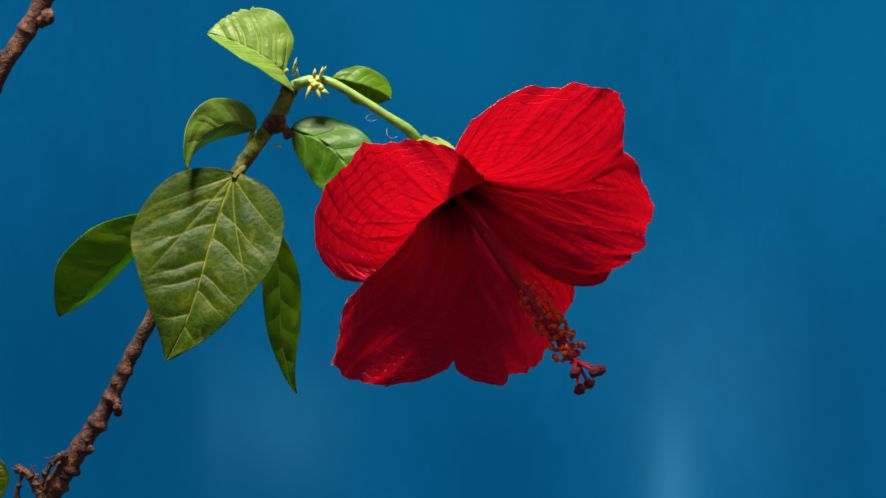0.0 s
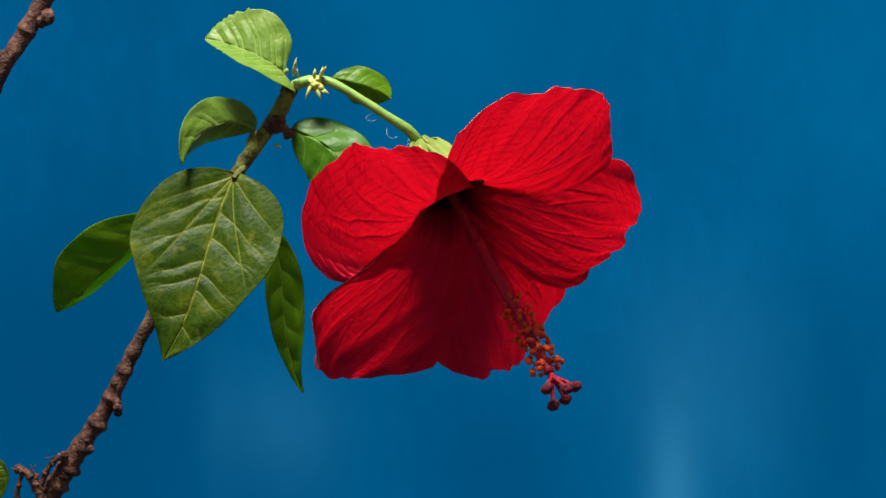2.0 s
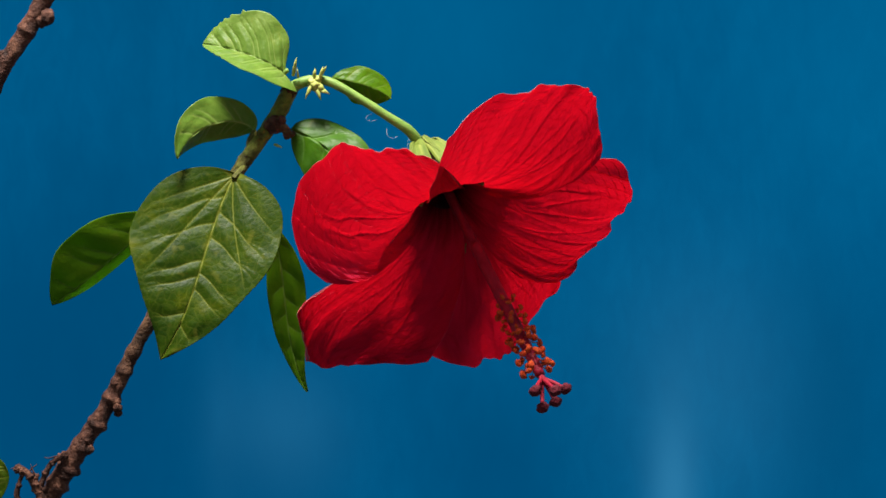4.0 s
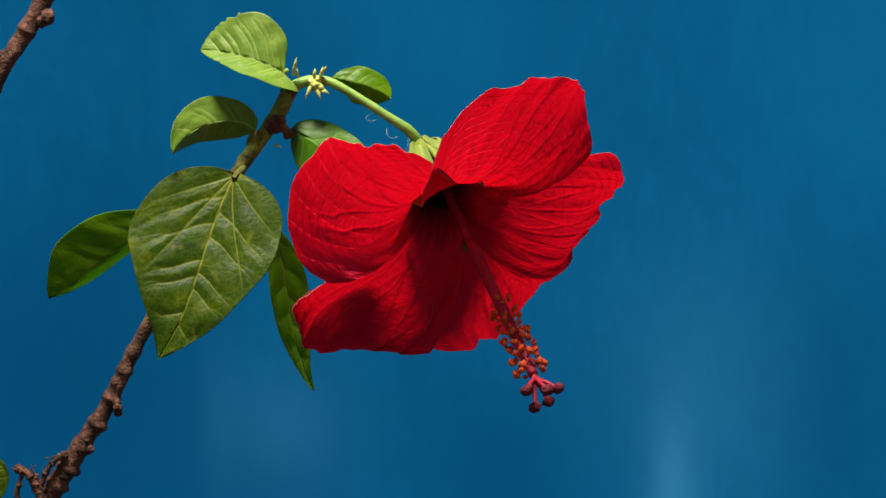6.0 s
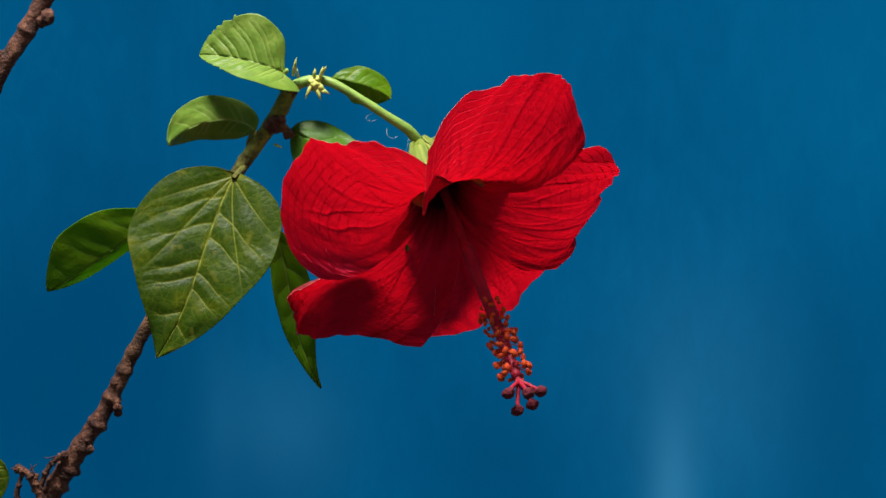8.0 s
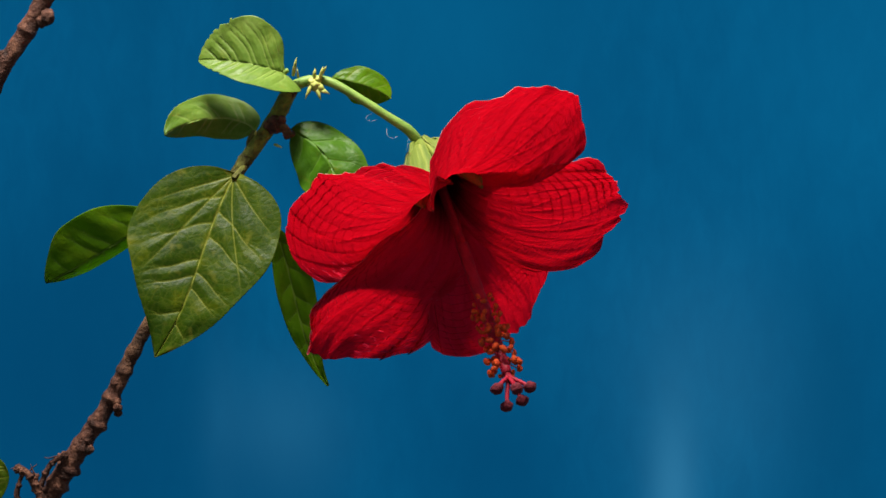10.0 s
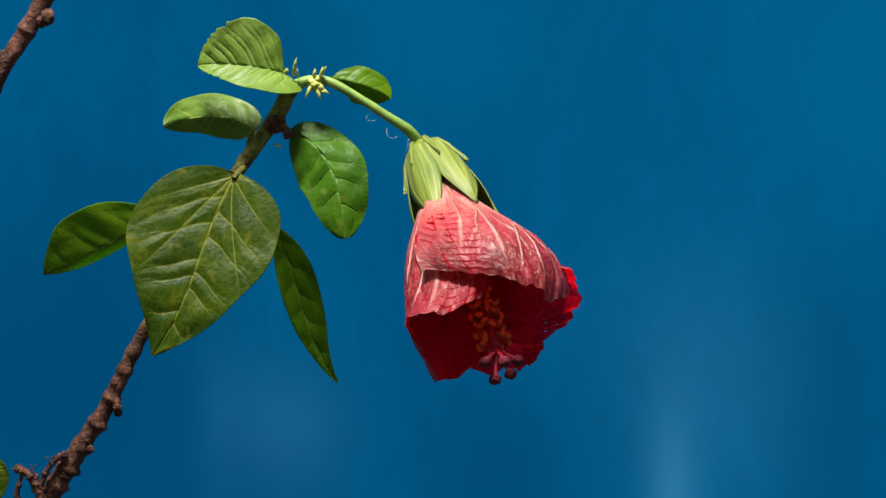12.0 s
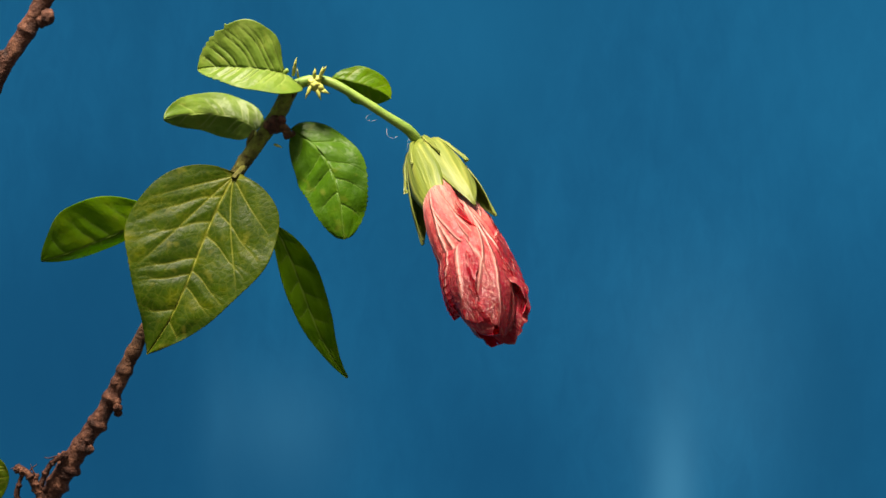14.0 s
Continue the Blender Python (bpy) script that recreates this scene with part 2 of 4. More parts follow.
# Pale glows and dimmer areas of the cloth, painted into its emitted colour.
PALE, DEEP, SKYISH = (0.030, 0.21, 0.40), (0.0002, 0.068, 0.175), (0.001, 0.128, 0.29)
BACK_LIGHT_PATCHES = [
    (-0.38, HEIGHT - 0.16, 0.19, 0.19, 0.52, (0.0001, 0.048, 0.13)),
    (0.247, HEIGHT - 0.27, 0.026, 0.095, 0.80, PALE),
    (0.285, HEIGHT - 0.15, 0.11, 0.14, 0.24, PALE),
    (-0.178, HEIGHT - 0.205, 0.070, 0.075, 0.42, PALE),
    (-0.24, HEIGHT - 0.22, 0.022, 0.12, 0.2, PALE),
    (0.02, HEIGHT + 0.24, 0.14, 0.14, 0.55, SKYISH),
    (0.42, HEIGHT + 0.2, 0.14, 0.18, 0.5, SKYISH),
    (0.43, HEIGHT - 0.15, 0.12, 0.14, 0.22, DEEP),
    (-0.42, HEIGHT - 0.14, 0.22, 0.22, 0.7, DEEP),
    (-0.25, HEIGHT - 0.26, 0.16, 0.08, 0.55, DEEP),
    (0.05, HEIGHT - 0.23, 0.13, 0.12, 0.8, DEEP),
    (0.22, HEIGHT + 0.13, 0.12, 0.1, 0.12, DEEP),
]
PETAL_FACE, PETAL_BACK = make_petal_face(), make_petal_back()
PETAL_SKIN, PETAL_BACK_SKIN = make_petal_face("petal_joint_skin", 0.5), make_petal_back("petal_outer_joint_skin", 0.85)


# Pale edge of the petal, with its rim highlight painted into the colour.
PETAL_RIM = make_plain("petal_rim", (0.62, 0.20, 0.18), (0.85, 0.48, 0.42), 300, 0.5, 0.3)

LEAF_DARK = make_leaf("mature_leaf", (0.007, 0.022, 0.0004), (0.025, 0.050, 0.0006), (0.072, 0.084, 0.001), (0.22, 0.23, 0.035), (0.16, 0.25, 0.003), 0.18, 0.42, 0.08)
LEAF_GLOSSY = make_leaf("glossy_leaf", (0.016, 0.055, 0.001), (0.034, 0.098, 0.0018), (0.065, 0.140, 0.003), (0.10, 0.19, 0.03), (0.14, 0.36, 0.006), 0.18, 0.42, 0.12)
LEAF_MID = make_leaf("green_leaf", (0.040, 0.105, 0.002), (0.080, 0.175, 0.003), (0.150, 0.230, 0.005), (0.20, 0.30, 0.05), (0.24, 0.48, 0.006), 0.42, 0.36, 0.10)
LEAF_YOUNG = make_leaf("young_leaf", (0.075, 0.145, 0.014), (0.130, 0.215, 0.026), (0.21, 0.285, 0.060), (0.30, 0.40, 0.10), (0.18, 0.42, 0.015), 0.34, 0.42, 0.2)
BARK = make_bark()
PEDICEL_GREEN = make_plain("pedicel_green", (0.10, 0.19, 0.025), (0.20, 0.30, 0.06), 260, 0.5)
BUD_GREEN = make_plain("bud_green", (0.26, 0.32, 0.05), (0.48, 0.47, 0.12), 300, 0.5, 0.15)
SEPAL = make_sepal()
COLUMN_RED = make_plain("column_red", (0.28, 0.006, 0.024), (0.46, 0.017, 0.042), 300, 0.5, 0.2)
ANTHER_ORANGE = make_plain("anther_orange", (0.42, 0.018, 0.002), (0.62, 0.085, 0.006), 500, 0.7, 0.0, 0.0006)
THROAT_DARK = make_plain("throat_maroon_shade", (0.030, 0.0008, 0.004), (0.070, 0.002, 0.009), 300, 0.6)
STIGMA_RED = make_plain("stigma_maroon", (0.060, 0.002, 0.008), (0.14, 0.006, 0.015), 900, 0.8, 0.0, 0.0006)
HAIR_GREY = make_plain("hair_grey", (0.5, 0.5, 0.48), (0.7, 0.7, 0.66), 400, 0.6)
FLOOR_GREY = make_plain("floor_grey", (0.10, 0.10, 0.10), (0.16, 0.16, 0.155), 8, 0.7)


# ---- mesh helpers ----
def finish(name, bm, mats, parent=None, label="", smooth=True):
    me = bpy.data.meshes.new(name)
    bm.to_mesh(me)
    bm.free()
    for m in mats if isinstance(mats, (list, tuple)) else [mats]:
        me.materials.append(m)
    for f in me.polygons:
        f.use_smooth = smooth
    ob = new(name, me)
    if parent is not None:
        ob.parent = parent
    if label:
        tagged(ob, label)
    return ob


def part(name, bm, mats, parent, label=""):
    return finish(name, bm, mats, parent, label)


def glide(points, values, n):
    """n+1 points on a smooth curve through the given ones, with the values carried along."""
    p = np.asarray(points, float)
    q = np.asarray(values, float)
    pe, qe = np.vstack([2 * p[0] - p[1], p, 2 * p[-1] - p[-2]]), np.concatenate([[q[0]], q, [q[-1]]])
    s = np.linspace(0, len(p) - 1, n + 1)
    out, val = [], []
    for x in s:
        i = min(int(x), len(p) - 2)
        k = x - i
        a, b, c, d = pe[i:i + 4]
        out.append(0.5 * (2 * b + (c - a) * k + (2 * a - 5 * b + 4 * c - d) * k * k + (3 * b - a - 3 * c + d) * k ** 3))
        val.append(qe[i + 1] * (1 - k) + qe[i + 2] * k)
    return np.array(out), np.array(val)


def tube(points, radii, n=40, sides=14, rough=0.0, nodes=(), seed=0, young=None, origin=(0, 0, 0), cap=True):
    """A tapered stem along world points; nodes: (place 0..1, swelling, length) of leaf scars."""
    p, r = glide(points, radii, n)
    y = glide(points, young, n)[1] if young is not None else np.zeros(n + 1)
    bm = bmesh.new()
    lay = bm.verts.layers.float.new("young")
    rings = []
    side = unit(np.cross(p[1] - p[0], (0.3, 1, 0.2)))
    for i in range(n + 1):
        d = unit(p[min(i + 1, n)] - p[max(i - 1, 0)])
        side = unit(side - d * (side @ d))
        up = np.cross(d, side)
        ring = []
        for j in range(sides):
            a = 2 * math.pi * j / sides
            k = 1.0
            for where, swell, size in nodes:
                k += swell * math.exp(-((i / n - where) / size) ** 2) * (1 + 0.5 * math.sin(a + 9 * where))
            q = p[i] + (side * math.cos(a) + up * math.sin(a)) * r[i]
            if rough:
                k += rough * (noise.noise(Vector(q) * 260 + Vector((seed, 0, 0))) + 0.5 * noise.noise(Vector(q) * 700))
            v = bm.verts.new(p[i] + (side * math.cos(a) + up * math.sin(a)) * r[i] * k - np.asarray(origin))
            v[lay] = y[i]
            ring.append(v)
        rings.append(ring)
    for a, b in zip(rings, rings[1:]):
        for j in range(sides):
            bm.faces.new((a[j], a[(j + 1) % sides], b[(j + 1) % sides], b[j]))
    if cap:
        bm.faces.new(rings[0][::-1])
        bm.faces.new(rings[-1])
    return bm


def knob(bm, centre, size, seed, stretch=(1, 1, 1)):
    """A rough lump joined to a stem's mesh."""
    made = bmesh.ops.create_icosphere(bm, subdivisions=3, radius=1.0)["verts"]
    for v in made:
        k = 1 + 0.25 * noise.noise(v.co * 1.7 + Vector((seed, 0, 0))) + 0.15 * noise.noise(v.co * 4 + Vector((0, seed, 0)))
        v.co = Vector([c * k * size * s + o for c, s, o in zip(v.co, stretch, centre)])


# ---- setting ----
def make_setting():
    bm = bmesh.new()
    bmesh.ops.create_grid(bm, x_segments=2, y_segments=2, size=4.0)
    ob = finish("floor", bm, FLOOR_GREY)
    tagged(ob, "plain grey studio floor below the plant", "floor", kind="structure")
    bm = bmesh.new()
    nx, nz = 60, 4
    grid = [[bm.verts.new((-2.4 + 4.8 * i / nx, 1.2 + 0.006 * math.sin(i * 1.1) + 0.004 * math.sin(i * 2.7), 0.004 + 2.6 * j / nz)) for j in range(nz + 1)] for i in range(nx + 1)]
    for i in range(nx):
        for j in range(nz):
            bm.faces.new((grid[i][j], grid[i + 1][j], grid[i + 1][j + 1], grid[i][j + 1]))
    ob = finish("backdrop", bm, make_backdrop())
    tagged(ob, "mottled deep blue studio cloth, glowing, with pale and dim light painted on", "backdrop", kind="structure")


# ---- leaves ----
def bezier(a, b, c, d, s):
    s = np.asarray(s)[:, None]
    return a * (1 - s) ** 3 + 3 * b * s * (1 - s) ** 2 + 3 * c * s * s * (1 - s) + d * s ** 3


def leaf_mesh(mid, side, wl, wr, peak=0.42, blunt=0.75, fold=(0, 0), lobe=0.0, teeth=(0.0, 0.6, 9), wave=2.0, vein_n=6, seed=0,
              basal=False, cup=0.0, nu=56, nv=84, groove=1.3, bend=0.0):
    """A leaf blade round the midrib mid (four sheet points); side points to its right half. fold: how far each half
    is raised out of the plane (degrees, left and right). Returns a bmesh in metres, from the leaf's base."""
    mid = [np.asarray(p, float) for p in mid]
    L = np.linalg.norm(mid[3] - mid[0])
    svals = np.linspace(0, 1, nv + 1) ** 0.9
    M = bezier(*mid, svals)
    lobe = lobe if isinstance(lobe, tuple) else (lobe, lobe)
    T = np.gradient(M, axis=0)
    T /= np.linalg.norm(T, axis=1)[:, None]
    S = np.asarray(side, float) - T * (T @ np.asarray(side, float))[:, None]
    S /= np.linalg.norm(S, axis=1)[:, None]
    N = np.cross(T, S)
    N *= np.sign(N[:, 2].mean() or 1)
    peaks = peak if isinstance(peak, tuple) else (peak, peak)
    rng = random.Random(seed)
    bm = bmesh.new()
    lay = bm.verts.layers.float.new("vein")
    uvl = bm.loops.layers.uv.new("UVMap")
    starts = [0.06 + 0.80 * (i + 0.2 * rng.random()) / vein_n for i in range(vein_n)]
    rows = []
    for i, s in enumerate(svals):
        profs = [max(max(math.sin(math.pi * s ** (math.log(0.5) / math.log(p))), 0.0) ** blunt, 0.012) for p in peaks]
        row = []
        for j in range(-nu // 2, nu // 2 + 1):
            u = j / (nu / 2)
            w = (wr if u > 0 else wl) * profs[u > 0]
            if teeth[0] and s > teeth[1]:
                w *= 1 + teeth[0] * (((s * teeth[2] * (1 + 0.15 * math.sin(seed + 9 * s))) % 1.0) - 0.5) * abs(u) ** 4
            w *= 1 + 0.02 * math.sin(17 * s + seed) * abs(u) ** 3
            f = math.radians(fold[1] if u > 0 else fold[0])
            a = abs(u) * w
            k = a / max(wl, wr, 1)
            lift = math.sin(f) * a + cup * k * k * max(wl, wr) + bend * k ** 3 * max(wl, wr)
            flat = math.cos(f) * a * (1 if u > 0 else -1)
            # veins: the midrib, side veins that bow towards the tip, and a fan from the base
            along, across = s * L, a
            width = 1.5 * (1 - 0.6 * s) + 0.35
            vein = math.exp(-(across / width) ** 2)
            near = 1e9
            for k, sv in enumerate(starts):
                sv = sv + (0.45 * 0.8 / vein_n if u > 0 else 0) + 0.03 * math.sin(3.1 * k + seed)
                c = sv * L + across * (0.62 if not basal else 0.55) + 0.0016 * across ** 2 + 1.6 * math.sin(across * 0.11 + k + seed)
                near = min(near, abs(along - c) * 0.82)
                if abs(u) > 0.5:
                    near = min(near, abs(along - c + (abs(u) - 0.5) * 0.42 * w) * 0.7 + 0.5)
            if basal:
                for g in (0.42, 0.95, 1.9):
                    near = min(near, abs(along - across / math.tan(g)) * math.sin(g))
            vw = 0.95 * (1 - 0.5 * abs(u)) + 0.2
            sv_m = math.exp(-(near / vw) ** 2) * (1 - min(max((abs(u) - 0.45) / 0.45, 0), 1)) ** 0.7
            pillow = (1 - math.exp(-(near / 10.0) ** 2)) * (1 - abs(u) ** 3)
            relief = groove * (pillow * 1.1 - 0.8 * max(vein, 0.8 * sv_m))
            relief += wave * abs(u) ** 2 * math.sin(11 * s + seed + (2 if u > 0 else 0)) + 0.5 * wave * math.sin(23 * s + 5 * u + seed) * abs(u)
            relief += 1.2 * noise.noise(Vector((u * 3, s * 6, seed)))
            q = M[i] + S[i] * flat + N[i] * (lift + relief) - T[i] * lobe[u > 0] * L * (abs(u) ** 1.6) * (1 - s) ** 3
            v = bm.verts.new(world_at(q) - world_at(mid[0]))
            v[lay] = max(vein, sv_m * 0.85)
            row.append((v, (u * 0.5 + 0.5, s)))
        rows.append(row)
    for a, b in zip(rows, rows[1:]):
        for j in range(len(a) - 1):
            quad = (a[j], a[j + 1], b[j + 1], b[j])
            f = bm.faces.new([v for v, _ in quad])
            for lp, (_, uv) in zip(f.loops, quad):
                lp[uvl].uv = uv
    top = bm.faces[:]
    bmesh.ops.recalc_face_normals(bm, faces=top)
    bm.faces.ensure_lookup_table()
    if sum(f.normal.y for f in bm.faces) > 0:
        bmesh.ops.reverse_faces(bm, faces=bm.faces)
    bmesh.ops.solidify(bm, geom=bm.faces[:], thickness=0.00025)
    return bm


def petiole(name, points, radii, mat, parent, young=1.0):
    pts = [world_at(at(*p)) for p in points]
    o = pts[0]
    ob = part(name, tube(pts, [r * UNIT for r in radii], 16, 10, 0.06, young=[young] * len(pts), origin=o), mat, parent)
    ob.location = o
    return ob


def place_leaf(bm, mat, base, parent, label):
    ob = part("leaf", bm, mat, parent, label)
    ob.location = world_at(base)
    return ob


def make_plant():
    plant = new("hibiscus_branch")
    plant.location = (0, 0, 0)
    tagged(plant, "woody hibiscus branch with glossy green leaves and brown bark", "branch")
    # the main stem, from the floor to the flower's stalk
    path = [(-190, 1600, -60), (-120, 1320, -40), (-50, 1140, -30), (0, 1035, -25), (40, 960, -20), (92, 872, -10), (132, 806, 0), (176, 742, 0), (208, 682, 0), (240, 615, 0), (300, 510, -8), (368, 400, -8),
            (420, 305, 0), (462, 246, 0), (492, 200, 0), (512, 162, 0)]
    rad = [26, 25, 24, 22, 20, 18.5, 17, 15, 13.2, 12, 12, 12, 12, 13, 14, 15]
    young = [0, 0, 0, 0, 0, 0, 0, 0, 0, 0.05, 0.1, 0.2, 0.45, 0.95, 0.85, 0.6]
    pts = [np.array((-0.26, 0.03, 0.002)), np.array((-0.24, 0.02, 0.35)), np.array((-0.215, 0.014, 0.7))] + [world_at(at(*p)) for p in path]
    pts = [pts[0], pts[1], pts[2]] + pts[3:]
    nodes = [(0.265, 0.22, 0.004), (0.30, 0.25, 0.004), (0.335, 0.3, 0.005), (0.375, 0.25, 0.005), (0.42, 0.3, 0.005), (0.475, 0.3, 0.006), (0.53, 0.22, 0.006), (0.565, 0.15, 0.006)]
    nodes = [((w * 14 + 4) / 18, k, z) for w, k, z in nodes]
    bm = tube(pts, [0.0075, 0.007, 0.006] + [r * UNIT for r in rad], 360, 18, 0.16, nodes, 3, [0, 0, 0] + young)
    for (x, y, d), s, k in (((208, 722, 12), 8.5, 1), ((205, 712, 8), 9, 2), ((203, 676, 8), 9, 3), ((168, 742, 8), 8, 4), ((152, 778, 10), 8, 5),
                            ((124, 810, 8), 10, 6), ((116, 842, 8), 10, 7), ((158, 795, 8), 9, 8), ((236, 622, 4), 7, 9), ((209, 732, 8), 7, 10),
                            ((485, 222, 10), 17, 11), ((512, 162, 0), 15.5, 14), ((438, 278, 2), 10, 15)):
        knob(bm, world_at(at(x, y, d)), s * UNIT, k)
    part("stem", bm, BARK, plant, "knobbly brown woody stem with leaf scars")
    # short spur at the upper node
    petiole("spur", [(478, 226, 8), (500, 226, 14), (512, 238, 12), (520, 236, 6)], [9, 9, 7, 5], BARK, plant, 0.1)
    bm = bmesh.new()
    knob(bm, world_at(at(498, 214, 16)), 8 * UNIT, 21, (1, 1, 1.2))
    knob(bm, world_at(at(508, 240, 14)), 7 * UNIT, 22)
    part("spur_bud", bm, BARK, plant)
    # dry side twigs low on the stem
    for pts_, r_ in (([(72, 860, 12), (84, 832, 16), (98, 815, 18), (114, 806, 18)], [8, 7, 7, 8]),
                     ([(78, 890, 10), (62, 858, 18), (48, 838, 22), (32, 830, 22)], [11, 10, 9, 9]),
                     ([(40, 900, 14), (30, 878, 20), (36, 850, 22), (42, 836, 22)], [8, 7, 6, 5]),
                     ([(70, 884, 24), (66, 868, 26), (64, 852, 27), (66, 842, 26)], [8, 7, 5, 4])):
        w = [world_at(at(*p)) for p in pts_]
        bm = tube(w, [r * 0.72 * UNIT for r in r_], 50, 12, 0.25, [(0.25, 0.35, 0.03), (0.55, 0.4, 0.03), (0.85, 0.45, 0.04)], 5, [0] * 4)
        knob(bm, w[-1], r_[-1] * 0.95 * UNIT, len(pts_) + r_[0])
        part("side_twig", bm, BARK, plant, "dry broken brown side twig")
    for pts_ in ([(110, 806, 18), (98, 808, 20), (88, 811, 22), (78, 810, 22)], [(50, 842, 22), (54, 832, 24), (60, 826, 24), (66, 822, 24)],
                 [(30, 832, 22), (26, 830, 24), (22, 829, 24), (18, 831, 24)], [(66, 845, 26), (60, 836, 26), (56, 828, 26), (54, 822, 26)]):
        w = [world_at(at(*p)) for p in pts_]
        part("bark_fibre", tube(w, [1.6 * UNIT, 1.3 * UNIT, 1.0 * UNIT, 0.6 * UNIT], 10, 6), BARK, plant)

    leaves = {}
    # large front leaf
    base = at(413, 312, 34)
    m = [base, at(345, 443, 84), at(343, 527, 128), at(267, 630, 140)]
    leaves["broad"] = place_leaf(leaf_mesh(m, at(560, 420, 40) - at(360, 340, 40), 134, 121, (0.32, 0.26), 0.85, (4, 6), (0.02, 0.03), (0.012, 0.5, 15), 2.0, 5, 1, True, 0.0, 130, 170, 2.4),
                                 LEAF_DARK, base, plant, "large glossy dark green heart-shaped leaf with pale veins")
    petiole("petiole", [(432, 296, 6), (424, 304, 22), (418, 310, 32), (413, 316, 38)], [6, 5, 5, 4], BARK, plant, 0.6)
    # leaf behind it, turned to the side
    base = at(292, 385, -10)
    m = [base, at(219, 410, -44), at(127, 468, -92), at(77, 481, -128)]
    leaves["side"] = place_leaf(leaf_mesh(m, np.array((0.36, 0.90, 0.0)), 80, 26, (0.54, 0.5), 0.72, (4, -50), (0.04, 0), (0, 0.6, 9), 2, 5, 2, nu=70, nv=100, groove=1.6),
                                LEAF_MID, base, plant, "green leaf with yellow specks half hidden behind the broad leaf")
    petiole("petiole", [(372, 394, -8), (340, 384, -6), (312, 382, -8), (288, 385, -10)], [5, 4, 4, 3.5], BARK, plant, 0.7)
    # narrow hanging leaf
    base = at(476, 388, -34)
    m = [base, at(532, 470, -54), at(531, 588, -66), at(602, 675, -76)]
    leaves["narrow"] = place_leaf(leaf_mesh(m, at(560, 470, -30) - at(500, 500, -40), 30, 42, (0.45, 0.43), 0.92, (14, 10), (0, -0.05), (0, 0.6, 9), 2.5, 5, 3, nu=60, nv=110, groove=1.6),
                                  LEAF_MID, base, plant, "narrow drooping green leaf with a long tip")
    petiole("petiole", [(398, 348, -4), (424, 364, -16), (450, 376, -26), (477, 389, -34)], [5, 4, 4, 3.5], BARK, plant, 0.7)
    # folded leaf at the top
    base = at(503, 130, 10)
    m = [base, at(491, 126, 34), at(412, 108, 26), at(350, 118, 6)]
    leaves["folded"] = place_leaf(leaf_mesh(m, at(430, 60, 0) - at(440, 130, 10), 62, 83, (0.30, 0.56), 0.65, (36, 6), (0.17, 0), (0.13, 0.74, 14), 1.5, 8, 4, False, 0.04, 90, 120, 3.0),
                                  LEAF_YOUNG, base, plant, "light green young leaf folded along its midrib")
    petiole("petiole", [(506, 160, 0), (499, 142, 4), (502, 130, 8), (510, 124, 10)], [6, 6, 5, 4], PEDICEL_GREEN, plant)
    # arched leaf beside the stem
    base = at(450, 233, -4)
    m = [base, at(432, 204, -6), at(352, 208, 44), at(332, 302, 92)]
    leaves["arched"] = place_leaf(leaf_mesh(m, np.array((0.16, 0.98, 0.0)), 48, 40, (0.56, 0.5), 0.62, (5, -55), (0.0, 0.0), (0.06, 0.8, 14), 1.5, 6, 5, nu=70, nv=100, groove=1.6),
                                  LEAF_YOUNG, base, plant, "arched young green leaf curling over beside the stem")
    petiole("petiole", [(434, 290, 2), (440, 268, 4), (441, 250, 0), (450, 232, -5)], [7, 5, 5, 4], BARK, plant, 0.5)
    # leaf hanging from the spur
    base = at(518, 232, -4)
    m = [base, at(588, 268, 20), at(601, 318, 52), at(611, 423, 60)]
    leaves["spur"] = place_leaf(leaf_mesh(m, at(640, 260, 0) - at(530, 320, 10), 64, 64, (0.47, 0.45), 0.47, (-12, -20), (0.0, 0.03), (0.05, 0.55, 17), 2.5, 4, 6, False, 0.0, 100, 130, 3.2),
                                LEAF_GLOSSY, base, plant, "glossy green leaf with toothed tip hanging from a spur")
    # small cupped leaf behind the flower stalk
    base = at(588, 138, -14)
    m = [base, at(620, 144, -6), at(660, 150, -6), at(692, 174, -20)]
    leaves["cupped"] = place_leaf(leaf_mesh(m, at(640, 200, -40) - at(640, 140, -10), 42, 48, 0.55, 0.5, (-58, -24), 0, (0.04, 0.7, 9), 1.5, 5, 7, False, 0.2),
                                  LEAF_MID, base, plant, "small cupped green leaf with a pale rolled rim")
    # leaf at the lower corner
    base = at(-60, 900, 10)
    m = [base, at(-30, 860, 20), at(-10, 830, 20), at(-2, 812, 10)]
    place_leaf(leaf_mesh(m, at(20, 880, 10) - at(-40, 850, 10), 40, 40, 0.45, 0.7, (5, 5), 0, seed=8), LEAF_DARK, base, plant, "dark green leaf by the stem's foot")
    petiole("petiole", [(40, 948, -14), (0, 940, 0), (-36, 922, 8), (-60, 900, 10)], [6, 5, 4, 4], BARK, plant, 0.3)

    # flower stalk
    w = [world_at(at(*p)) for p in ((508, 164, -2), (530, 148, 0), (560, 142, 2), (590, 148, 4), (640, 177, 4), (690, 209, 0), (722, 230, -8), (738, 248, -20), (746, 258, -30))]
    part("flower_stalk", tube(w, [r * UNIT for r in (11, 10, 9, 8, 7.6, 8, 9.5, 10, 11)], 60, 14, 0.05), PEDICEL_GREEN, plant, "slender arching pale green flower stalk")
